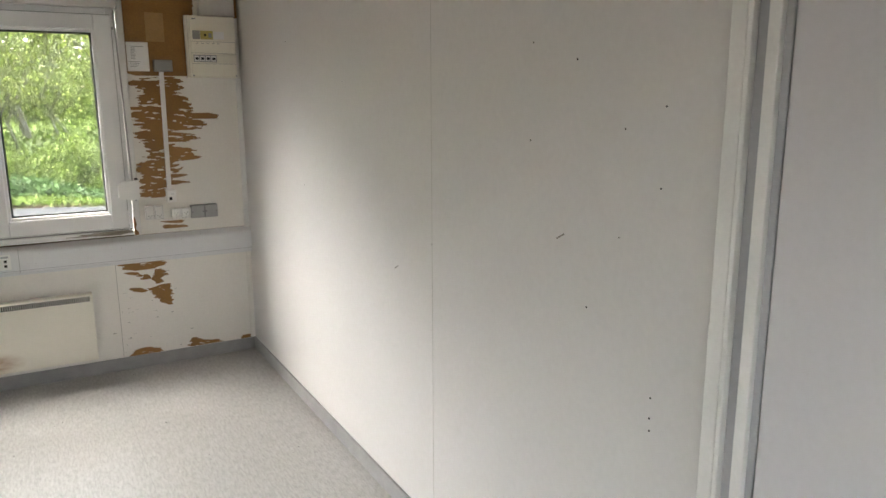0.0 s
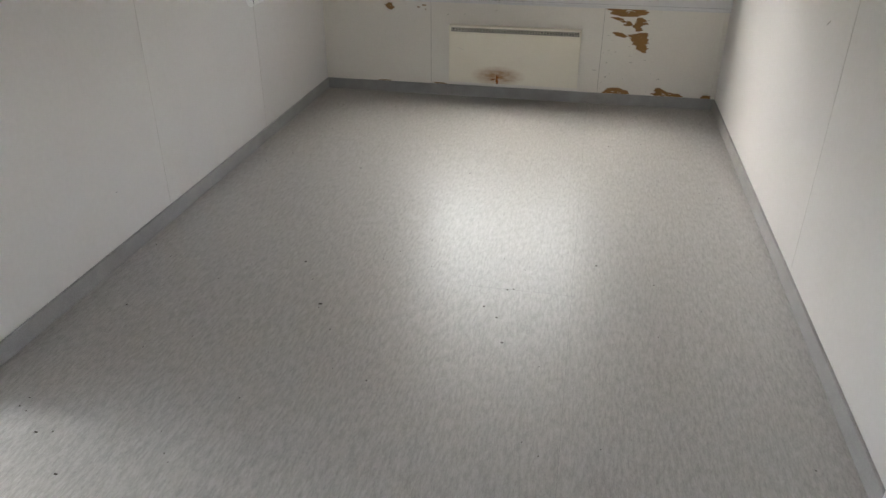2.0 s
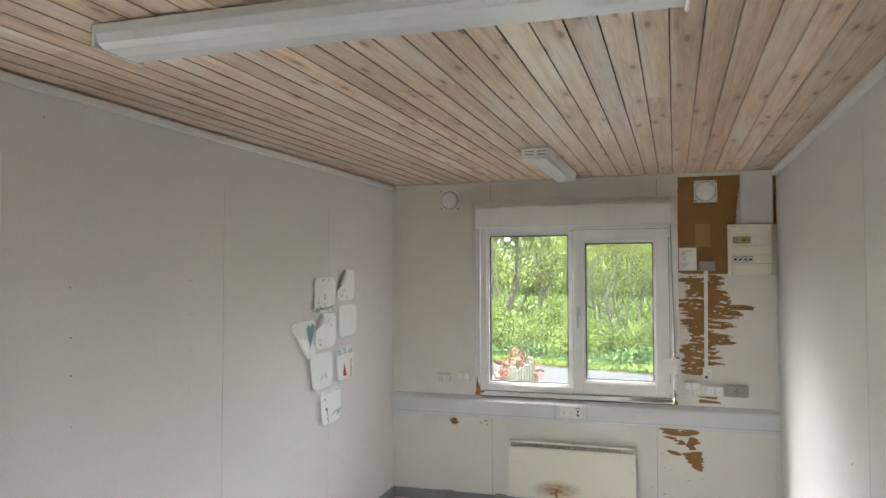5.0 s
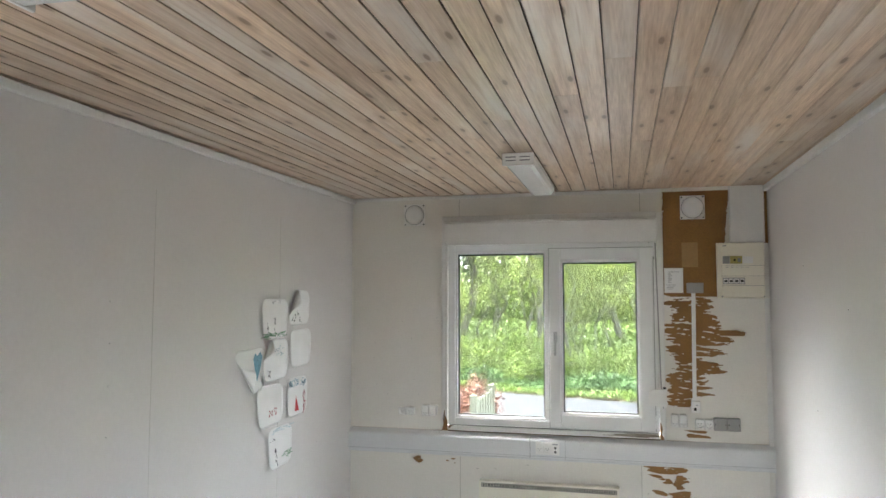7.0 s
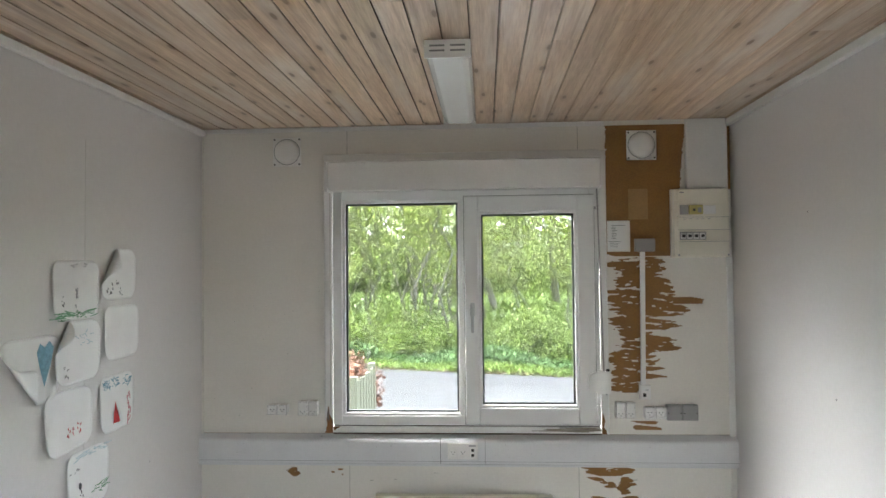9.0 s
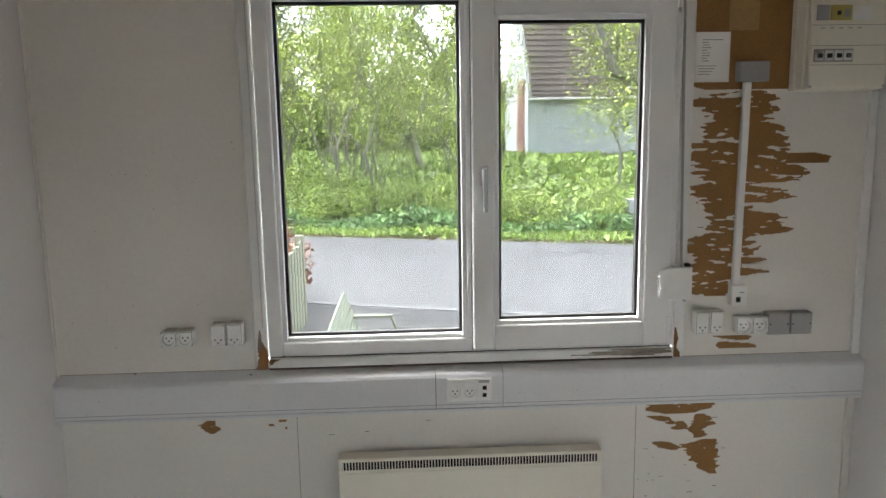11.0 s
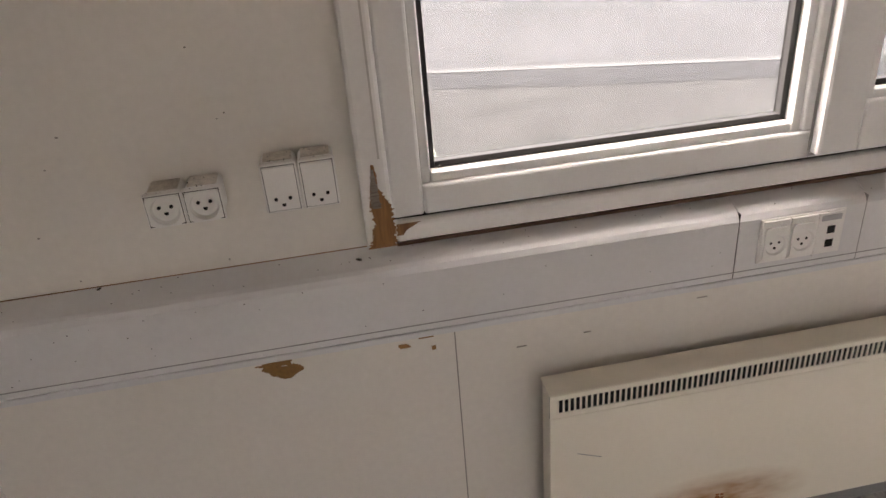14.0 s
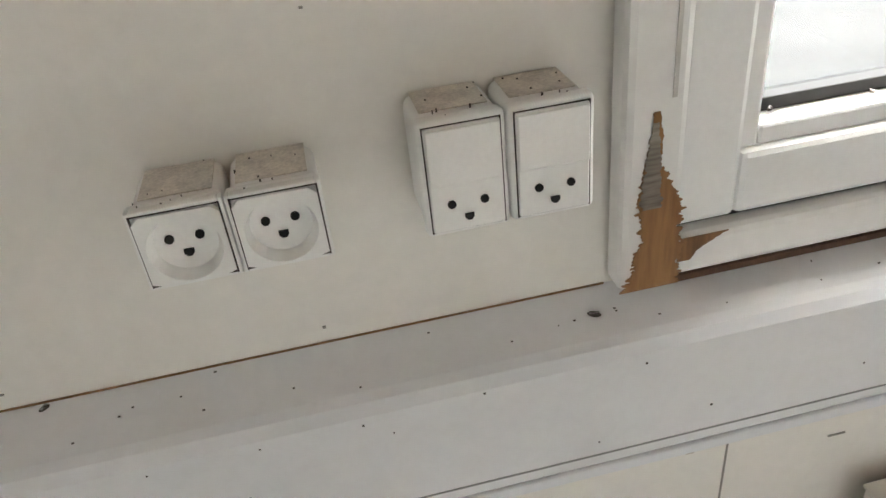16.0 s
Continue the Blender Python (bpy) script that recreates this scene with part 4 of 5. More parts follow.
bmesh.ops.create_cube(own, size=1, matrix=pose(1.02, FY - 0.0002, 0.335, 0, 22) @ Matrix.Diagonal((0.05, 0.0008, 0.0012, 1)))
part("scratch", own, PRINT, ht)

ht.location.z += 0.025

# ---- ceiling lamps ----
def batten_lamp(at, length, width, deep, turn, label):
    """A linear opal lamp under the ceiling, along its own x; at is the middle of its top."""
    lamp = thing("ceiling_lamp", (0, 0, 0), label, "ceiling lamp", "ceiling lamps")
    prof = [(-width * 0.5, -0.004), (-width * 0.5, -deep * 0.45), (-width * 0.44, -deep * 0.8), (-width * 0.33, -deep * 0.97), (0, -deep), (width * 0.33, -deep * 0.97), (width * 0.44, -deep * 0.8), (width * 0.5, -deep * 0.45), (width * 0.5, -0.004)]
    part("diffuser", prism(prof, -length / 2 + 0.012, length / 2 - 0.012, "x"), LAMPWHITE, lamp)
    part("base", box(-length / 2 + 0.01, length / 2 - 0.01, -width * 0.46, width * 0.46, -0.0035, 0.0), METAL, lamp)
    for s in (-1, 1):
        cap = part("end_cap", box(min(s * (length / 2 - 0.011), s * length / 2), max(s * (length / 2 - 0.011), s * length / 2), -width * 0.5, width * 0.5, -deep - 0.001, -0.001, 0.004, segments=3), SOCKET, lamp)
        for v in (-0.35, -0.62):
            for u in (-0.22, 0.22):
                x = s * (length / 2 + 0.0002)
                part("cap_slot", box(min(x, x - s * 0.002), max(x, x - s * 0.002), u * width - width * 0.16, u * width + width * 0.16, deep * v - 0.003, deep * v + 0.003), PRINT, cap)
    lamp.matrix_world = pose(*at, 0, 0, turn)
    return lamp


batten_lamp((1.405, -3.76, H - 0.001), 1.54, 0.20, 0.065, 1.0, "long white opal tube lamp across the pine ceiling, switched off")
batten_lamp((1.41, -0.905, H - 0.001), 1.15, 0.155, 0.062, 90, "white opal batten lamp with slotted end caps, switched off")

# ---- light switch and socket on the left wall ----
for y, label in ((-3.533, "white surface socket on the side wall near the doorway"), (-3.593, "white wall light switch beside the doorway")):
    s = thing("wall_switch", (0, y + 0.027, 0.925), label, "switch")
    part("back_box", box(0.0005, 0.034, y, y + 0.055, 0.93, 1.015, 0.005), SOCKET, s)
    part("face", box(0.0343, 0.041, y + 0.003, y + 0.052, 0.933, 1.012, 0.003), SOCKET, s)
    if y > -3.56:
        for dy in (0.019, 0.036):
            part("pin_hole", prism(ring(y + dy, 0.963, 0.003, 8), 0.0405, 0.042, "x"), DARK, s)

# ---- children's drawings on the left wall ----
papers = []


def sheet(y0, z0, y1, z1, curl, corner, lift, round_off=0.06):
    """A sheet of paper hung on the left wall; y runs towards the window. corner: the one that has come loose, and how far it bends over."""
    p = thing("child_drawing", (0, (y0 + y1) / 2, z0), "white paper sheet with a child's crayon drawing on the wall", "drawing", "drawings on the wall")

    def bulge(y, z):
        u, v = (y - y0) / (y1 - y0), (z - z0) / (z1 - z0)
        return 0.003 + curl * ((2 * u - 1) ** 2 * 0.008 + 0.020 * (1 - v) ** 2 * (1 - 0.6 * u)) + 0.003 * math.sin(5 * u + 3 * v)
    n = 20
    own = bmesh.new()
    rows = []
    for i in range(n + 1):
        row = []
        for j in range(n + 1):
            y, z = y0 + (y1 - y0) * i / n, z0 + (z1 - z0) * j / n
            cy, cz = min(max(y, y0 + round_off), y1 - round_off), min(max(z, z0 + round_off), z1 - round_off)
            far = math.hypot(y - cy, z - cz)
            if far > round_off:
                y, z = cy + (y - cy) * round_off / far, cz + (z - cz) * round_off / far
            x = bulge(y, z)
            if corner:
                cu, cv = corner
                d = 1.0 - (abs(y - (y1 if cu else y0)) + abs(z - (z1 if cv else z0))) / lift
                if d > 0:
                    x += 0.05 * d * (2 - d)
                    y += (0.5 - cu) * 2 * d * d * lift * 0.75
                    z += (0.5 - cv) * 2 * d * d * lift * 0.75
            row.append(own.verts.new((x, y, z)))
        rows.append(row)
    for i in range(n):
        for j in range(n):
            own.faces.new((rows[i][j], rows[i + 1][j], rows[i + 1][j + 1], rows[i][j + 1]))
    bmesh.ops.recalc_face_normals(own, faces=own.faces)
    bmesh.ops.solidify(own, geom=own.faces[:], thickness=0.0004)
    part("paper", own, PAPER, p, smooth=True)
    papers.append((p, bulge))
    return p


def mark(p, points, m):
    """A flat coloured shape lying on the newest sheet."""
    own, bulge = bmesh.new(), papers[-1][1]
    cy, cz = sum(q[0] for q in points) / len(points), sum(q[1] for q in points) / len(points)
    mid = own.verts.new((bulge(cy, cz) + 0.002, cy, cz))
    rim = [own.verts.new((bulge(*q) + 0.002, *q)) for q in points]
    for i in range(len(rim)):
        own.faces.new((mid, rim[i], rim[(i + 1) % len(rim)]))
    part("crayon_mark", own, m, p)


def scribble(p, y, z, w, h, m, count, seed):
    """Crayon strokes on the newest sheet."""
    r, bulge = random.Random(seed), papers[-1][1]
    bm = bmesh.new()
    for _ in range(count):
        a, b = y + r.uniform(-w, w) / 2, z + r.uniform(-h, h) / 2
        c, e = a + r.uniform(-0.3, 0.3) * w, b + r.uniform(-0.3, 0.3) * h
        rod((bulge(a, b) + 0.001, a, b), (bulge(c, e) + 0.001, c, e), 0.0016, sides=5, bm=bm)
    tagged(part("crayon_mark", bm, m, p), kind="stuff")


d = sheet(-1.352, 1.515, -1.036, 1.735, 0.6, None, 0)
scribble(d, -1.2, 1.535, 0.27, 0.03, GREEN, 46, 1)
scribble(d, -1.19, 1.60, 0.025, 0.06, SHADE_MARK_GREY, 10, 2)
scribble(d, -1.29, 1.585, 0.02, 0.04, INK, 5, 3)
scribble(d, -1.17, 1.718, 0.10, 0.015, SHADE_MARK_GREY, 7, 4)
d = sheet(-1.03, 1.575, -0.735, 1.785, 0.5, (0, 1), 0.15)
for k, (y, z) in enumerate(((-0.985, 1.615), (-0.95, 1.60), (-0.88, 1.64), (-0.86, 1.61), (-0.93, 1.63))):
    scribble(d, y, z, 0.025, 0.035, INK, 5, 10 + k)
d = sheet(-0.995, 1.33, -0.70, 1.55, 0.4, None, 0)
d = sheet(-1.63, 1.245, -1.30, 1.475, 0.4, (0, 0), 0.20)
mark(d, [(-1.385, 1.30), (-1.345, 1.385), (-1.335, 1.43), (-1.36, 1.455), (-1.385, 1.435), (-1.41, 1.45), (-1.425, 1.42), (-1.41, 1.37)], BLUE)
d = sheet(-1.34, 1.285, -1.03, 1.51, 0.7, (0, 1), 0.11)
scribble(d, -1.27, 1.335, 0.05, 0.05, PRINT, 7, 21)
scribble(d, -1.13, 1.44, 0.08, 0.05, PALEBLUE, 14, 22)
d = sheet(-1.402, 1.045, -1.09, 1.265, 1.0, None, 0)
for k, (y, m) in enumerate(((-1.245, RED), (-1.205, PINK), (-1.17, RED))):
    scribble(d, y, 1.108 + 0.006 * k, 0.02, 0.035, m, 7, 30 + k)
d = sheet(-1.03, 1.045, -0.747, 1.27, 0.5, None, 0)
mark(d, [(-0.93, 1.075), (-0.865, 1.072), (-0.897, 1.16)], RED)
for k, y in enumerate((-0.965, -0.885, -0.80)):
    scribble(d, y, 1.235, 0.055, 0.04, BLUE, 22, 40 + k)
scribble(d, -0.785, 1.13, 0.03, 0.11, PINK, 16, 44)
d = sheet(-1.258, 0.80, -0.96, 1.02, 0.8, None, 0)
scribble(d, -1.08, 1.002, 0.2, 0.02, PALEBLUE, 26, 50)
scribble(d, -1.02, 0.85, 0.09, 0.035, GREEN, 22, 51)
scribble(d, -1.20, 0.96, 0.06, 0.015, PRINT, 6, 52)
mark(d, ring(-1.165, 0.895, 0.013, 10), INK)
scribble(d, -1.165, 0.85, 0.03, 0.06, INK, 9, 53)

for p, _ in papers:
    p.location.y -= 0.04

# ---- litter on the floor and flies on the channel ----
specks = bmesh.new()
for x, y, s in ((0.781, -2.606, 6), (0.956, -2.917, 9), (1.698, -2.653, 5), (1.673, -2.663, 5), (1.597, -2.804, 5), (1.656, -2.873, 5), (1.696, -3.032, 6), (2.027, -2.39, 6), (2.085, -0.881, 4), (0.706, -1.524, 5), (0.516, -3.92, 6), (0.502, -4.074, 5), (0.898, -4.09, 10), (1.617, -3.882, 8), (0.881, -3.999, 6), (0.344, -3.779, 6), (1.323, -1.475, 5)):
    box(x, x + s * 0.0016, y, y + s * 0.0008, 0, 0.002, bm=specks)
for _ in range(110):
    x, y = rnd.uniform(0.05, 2.75), rnd.uniform(-5.0, -0.1)
    box(x, x + rnd.uniform(0.002, 0.005), y, y + rnd.uniform(0.002, 0.006), 0, 0.0012, bm=specks)
tagged(part("floor_crumbs", specks, GRIME_SHADE), "dark crumbs and grit scattered on the vinyl floor", "crumbs", kind="stuff")
floor_seam = structure("floor_seam", box(1.936, 1.9375, BACK, -0.012, 0.0, 0.0006), SKIRT, "fine welded seam in the vinyl floor", "floor")
structure("floor_scratch", box(1.52, 1.95, -2.657, -2.6555, 0.0, 0.0005), SKIRT, "fine cross seam in the vinyl floor", "floor")


def dead_fly(x, y, z, turn, s=1.0):
    f = thing("dead_fly", (x, y, z), "small dark dead fly lying on the white ledge", "insect", "dead flies")
    own = bmesh.new()
    bmesh.ops.create_uvsphere(own, u_segments=8, v_segments=6, radius=1, matrix=pose(x, y, z + 0.0016 * s, 0, 0, turn) @ Matrix.Diagonal((0.0042 * s, 0.0018 * s, 0.0016 * s, 1)))
    part("body", own, GRIME_SHADE, f)
    wing = bmesh.new()
    bmesh.ops.create_cube(wing, size=1, matrix=pose(x, y, z + 0.003 * s, 12, 0, turn + 20) @ Matrix.Diagonal((0.006 * s, 0.0022 * s, 0.0002, 1)))
    part("wing", wing, PRINT, f)


for x, y, z, a, s in ((0.262, -0.005, 0.814, 40, 1.0), (0.655, -0.022, 0.805, 150, 1.3), (0.80, 0.012, 0.9285, 30, 0.9), (0.88, 0.01, 0.9285, 80, 0.8), (1.53, 0.004, 0.975, 10, 1.0), (1.545, 0.0, 0.975, 70, 0.9), (1.57, 0.002, 0.975, 120, 0.8), (0.75, -0.004, 0.8625, 60, 0.8)):
    dead_fly(x, y, z, a, s)
dust = bmesh.new()
for _ in range(70):
    x, y = rnd.uniform(0.03, 2.77), rnd.uniform(-0.036, -0.003)
    s = rnd.uniform(0.0008, 0.0022)
    z = 0.817 + y * 0.020 / 0.038
    box(x, x + s, y, y + s, z - 0.0006, z + 0.0006, bm=dust)
for _ in range(60):
    x, z = rnd.uniform(0.03, 2.77), rnd.uniform(0.69, 0.78)
    box(x, x + rnd.uniform(0.001, 0.002), -0.0486, -0.0478, z, z + rnd.uniform(0.0008, 0.0016), bm=dust)
tagged(part("ledge_grit", dust, GRIME_SHADE), "fine dark grit and fly specks on the cable channel", "grit", kind="stuff")

# the old cabin has settled: it falls a little and narrows towards its rear
bpy.context.view_layer.update()
done = set()
for ob in list(scene.objects):
    if ob.type == "MESH" and ob.data.name not in done:
        done.add(ob.data.name)
        turn = ob.matrix_world.copy()
        back = turn.inverted()
        for v in ob.data.vertices:
            p = turn @ v.co
            if p.y < 0:
                v.co = back @ Vector((p.x - 0.009 * p.y * (1 - 0.75 * p.x / W), p.y, p.z + 0.011 * p.y))

# ---- outdoors ----
GZ = -0.48
ROAD = pose(2.34, 5.72, 0, 0, 0, -18)
UNROAD = ROAD.inverted()


def rise(u, v):
    """Height of the ground at u along and v across the road, from the near kerb."""
    k = min(max((v - 5.5) / 13, 0), 1)
    return GZ + 0.85 * k * k * (3 - 2 * k) + 0.1 * k * math.sin(u * 0.7) * math.cos(v * 0.5)


def bank(x, y):
    p = UNROAD @ Vector((x, y, 0))
    return rise(p.x, p.y)


def along_road(ob):
    ob.matrix_world = ROAD
    return ob


bm = bmesh.new()
vs = [-400, -60, -20, -5, 0, 5.2] + [5.2 + 0.7 * i for i in range(1, 26)] + [27, 40, 80, 200, 600]
us = [-600, -120, -60] + [-30 + 2.0 * i for i in range(36)] + [60, 120, 600]
grid = [[bm.verts.new((u, v, rise(u, v) - (0.03 if v < 5.5 else 0))) for u in us] for v in vs]
for i in range(len(vs) - 1):
    for j in range(len(us) - 1):
        bm.faces.new((grid[i][j], grid[i][j + 1], grid[i + 1][j + 1], grid[i + 1][j]))
along_road(structure("ground", bm, GROUND, "grassy ground rising to a bank beyond the road", "ground"))
along_road(structure("pavement", box(-60, 60, -30, -0.3, GZ - 0.025, GZ), GRIT, "gritty worn asphalt yard in front of the cabin", "pavement"))


def wavy_strip(v0, v1, wave, z, seed):
    bm, prev, u = bmesh.new(), None, -45.0
    while u < 45:
        d = wave * (noise.noise((u * 0.35, seed, 0)) + 0.5 * noise.noise((u * 1.9, seed + 5, 0)))
        now = [bm.verts.new((u, v0 + d, z)), bm.verts.new((u, v1 if v1 - v0 > 0.2 else v1 + d, z))]
        if prev:
            bm.faces.new((prev[0], now[0], now[1], prev[1]))
        prev, u = now, u + 0.25
    return bm


along_road(structure("pavement", wavy_strip(-0.62, -0.08, 0.12, GZ + 0.004, 11), TAR, "dark asphalt strip along the kerb", "pavement"))
along_road(structure("kerb", box(-60, 60, -0.08, 0.05, GZ - 0.05, GZ + 0.012, 0.004), KERB, "pale gritty gutter line beside the road", "kerb"))
along_road(structure("road", box(-60, 60, 0.05, 5.2, GZ - 0.06, GZ + 0.006), ASPHALT, "pale worn asphalt road", "road"))
along_road(structure("road_patch", wavy_strip(4.2, 5.2, 0.18, GZ + 0.009, 3), SMOOTH, "smoother asphalt patch along the far road edge", "road"))
along_road(structure("road_crack", wavy_strip(4.18, 4.215, 0.18, GZ + 0.011, 3), CRACK, "dark crack along the asphalt patch", "road"))


def flakes(name, pts, size, mat, seed, long=1.0, up=0.0):
    """Many small two-triangle leaves at the points given by a generator."""
    r = np.random.RandomState(seed)
    p = np.asarray(pts, float)
    n = len(p)
    a = r.normal(size=(n, 3))
    a[:, 2] = a[:, 2] * (1 - up) + up * 2
    a /= np.linalg.norm(a, axis=1)[:, None]
    b = np.cross(a, r.normal(size=(n, 3)))
    b /= np.linalg.norm(b, axis=1)[:, None]
    s = size * r.uniform(0.6, 1.4, (n, 1))
    a, b = a * s * long, b * s * 0.55
    v = np.stack([p - a, p + b, p + a, p - b], 1).reshape(-1, 3)
    me = bpy.data.meshes.new(name)
    me.from_pydata(v.tolist(), [], np.arange(4 * n).reshape(n, 4).tolist())
    me.materials.append(mat)
    return me


def blob_points(n, rx, ry, rz, seed, lumps=14):
    """Points in uneven clumps that fill a rough dome."""
    r = np.random.RandomState(seed)
    c = r.normal(size=(lumps, 3))
    c /= np.linalg.norm(c, axis=1)[:, None]
    c *= r.uniform(0.35, 0.95, (lumps, 1))
    c[:, 2] = np.abs(c[:, 2])
    pick = r.randint(0, lumps, n)
    d = r.normal(size=(n, 3))
    d /= np.linalg.norm(d, axis=1)[:, None]
    q = c[pick] + d * r.uniform(0.05, 0.42, (n, 1))
    q[:, 2] = np.abs(q[:, 2])
    return q * (rx, ry, rz)


def limb(bm, a, b, r0, r1, bends, r):
    """A crooked tapered limb; returns points along it."""
    a, b = Vector(a), Vector(b)
    pts = [a]
    for i in range(1, bends + 1):
        k = i / bends
        j = (b - a).length * 0.06 * (0 if i == bends else 1)
        pts.append(a.lerp(b, k) + Vector((r.uniform(-j, j), r.uniform(-j, j), r.uniform(-j, j) * 0.4)))
    for i in range(bends):
        rod(pts[i], pts[i + 1], r0 + (r1 - r0) * i / bends, r0 + (r1 - r0) * (i + 1) / bends, 6, bm)
    return pts


def tree(height, spread, seed, leaves, leaf, mat, trunk=0.12, low=0.2):
    """A thin spring tree: trunk, limbs, twigs and sparse leaves. Built at the origin."""
    r = random.Random(seed)
    t = thing("tree", (0, 0, 0), "slender tree with thin bare limbs and sparse fresh green leaves", "tree", "trees beyond the road")
    wood, tips = bmesh.new(), []
    top = (r.uniform(-0.1, 0.1) * height, r.uniform(-0.1, 0.1) * height, height)
    main = limb(wood, (0, 0, -0.3), top, trunk, trunk * 0.2, 7, r)
    for k in range(16):
        h = low + (0.95 - low) * k / 16
        i = min(int(h * 7), 6)
        at = main[i].lerp(main[i + 1], h * 7 - i)
        ang, reach = r.uniform(0, 6.28), spread * (1.1 - h * 0.7) * r.uniform(0.6, 1.1)
        end = at + Vector((math.cos(ang) * reach, math.sin(ang) * reach, reach * r.uniform(0.4, 1.0)))
        br = limb(wood, at, end, trunk * 0.34 * (1.1 - h), 0.008, 4, r)
        for q in br[1:]:
            for _ in range(3):
                e = q + Vector((r.uniform(-1, 1), r.uniform(-1, 1), r.uniform(-0.2, 1))) * reach * 0.33
                rod(q, e, 0.010, 0.004, 4, wood)
                tips += [q.lerp(e, f) for f in (0.4, 0.7, 1.0)]
    part("trunk", wood, BARK, t)
    g = np.random.RandomState(seed)
    tp = np.array([tuple(v) for v in tips])
    pts = tp[g.randint(0, len(tp), leaves)] + g.normal(scale=0.16, size=(leaves, 3))
    crown = new("crown", flakes("crown", pts, leaf, mat, seed))
    crown.parent = t
    return t


def bush(name, rx, ry, rz, n, leaf, mat, seed, label, group, stems=10):
    b = thing(name, (0, 0, 0), label, "bush", group)
    r = random.Random(seed)
    wood = bmesh.new()
    for _ in range(stems):
        limb(wood, (r.uniform(-0.3, 0.3) * rx, r.uniform(-0.3, 0.3) * ry, -0.2), (r.uniform(-1, 1) * rx, r.uniform(-0.9, 0.9) * ry, rz * r.uniform(0.7, 1.25)), 0.016, 0.004, 4, r)
    part("stems", wood, BARK, b)
    c = new("foliage", flakes("foliage", blob_points(n, rx, ry, rz, seed), leaf, mat, seed))
    c.parent = b
    return b


def put(ob, x, y, turn=0, s=1.0, z=None):
    ob.matrix_basis = pose(x, y, bank(x, y) if z is None else z, 0, 0, turn) @ Matrix.Diagonal((s, s, s, 1))


def put_copy(ob, x, y, turn=0, s=1.0):
    c = copy_thing(ob, pose(x, y, bank(x, y), 0, 0, turn))
    c.scale = (s, s, s)


orn = random.Random(31)
# shrubs along the verge
SH = "dense green shrub on the bank beyond the road"
shrubs = [bush("shrub", 1.7, 1.1, 1.35, 9000, 0.042, HEDGE, 70 + i, SH, "shrubs beyond the road") for i in range(3)]
spots = []
u = -11.0
while u < 17:
    spots.append((u, 7.3 + orn.uniform(-0.3, 1.0), orn.uniform(0.55, 1.15)))
    u += orn.uniform(1.3, 1.9)
for i, (u, v, s) in enumerate(spots):
    s *= 0.95 if u < 1.5 else 0.7
    p = ROAD @ Vector((u, v + (0 if u < 1.5 else 0.6), 0))
    if i < 3:
        put(shrubs[i], p.x, p.y, orn.uniform(0, 360), s)
    else:
        put_copy(shrubs[i % 3], p.x, p.y, orn.uniform(0, 360), s)


def carpet(name, n, u0, u1, v0, v1, tall, size, mat, seed, long, up, label, category):
    """Grass or weeds strewn over a stretch beside the road."""
    w = np.random.RandomState(seed)
    u, v = w.uniform(u0, u1, n), w.uniform(v0, v1, n)
    z = np.array([rise(a, b) for a, b in zip(u, v)]) + w.uniform(0, tall, n) * (0.6 + 0.4 * np.sin(u * 1.7 + v))
    along_road(tagged(new(name, flakes(name, np.stack([u, v, z], 1), size, mat, seed, long, up)), label, category, kind="stuff"))


carpet("weeds", 15000, -9, 17, 6.1, 7.3, 0.42, 0.06, NETTLE, 6, 1.0, 0.3, "dark green nettles and weeds along the verge", "weeds")
carpet("verge_grass", 24000, -11, 19, 5.5, 6.5, 0.10, 0.05, GRASS, 7, 1.5, 0.55, "bright green grass verge beside the road", "grass")
carpet("meadow_grass", 26000, -26, 28, 7.6, 26, 0.22, 0.13, GRASS, 8, 1.6, 0.5, "bright meadow grass under the trees", "grass")
carpet("leaf_litter", 2600, -10, 18, 5.3, 5.62, 0.03, 0.035, LITTER, 9, 1.0, 0.0, "dry brown leaves along the road edge", "leaves")
# trees
small = [tree(4.6, 1.7, 100 + i, 2400, 0.045, SPRING, 0.055, 0.32) for i in range(3)]
tall = [tree(11, 3.6, 120 + i, 6000, 0.06, SPRING, 0.17, 0.3) for i in range(3)]
places = [(0, -5.5, 17.5), (1, -3.2, 16.6), (2, -1.2, 17.6), (0, 0.6, 16.4), (1, 2.3, 17.2), (2, 4.0, 18.0), (0, 9.5, 16.6), (1, 12.5, 17.5), (2, -8, 16.8), (0, -2.2, 19.5), (1, 1.4, 20), (2, 10.8, 19), (0, 6.6, 16.3), (1, -6.8, 20)]
used = set()
for k, x, y in places:
    if k in used:
        put_copy(small[k], x, y, orn.uniform(0, 360), orn.uniform(0.75, 1.15))
    else:
        put(small[k], x, y, orn.uniform(0, 360), 1.0)
        used.add(k)
places = [(0, -9, 24), (1, -4.5, 23), (2, -1.5, 26), (0, 1.8, 22.5), (1, 4.2, 25), (2, 12.5, 20), (0, -14, 30), (1, -7, 33), (2, 0, 36), (0, 15.5, 25), (1, -18, 26), (2, -3, 42), (0, 19, 31), (1, -11, 42), (2, -22, 40), (0, 4, 46)]
used = set()
for k, x, y in places:
    if k in used:
        put_copy(tall[k], x, y, orn.uniform(0, 360), orn.uniform(0.8, 1.2))
    else:
        put(tall[k], x, y, orn.uniform(0, 360), 1.0)
        used.add(k)
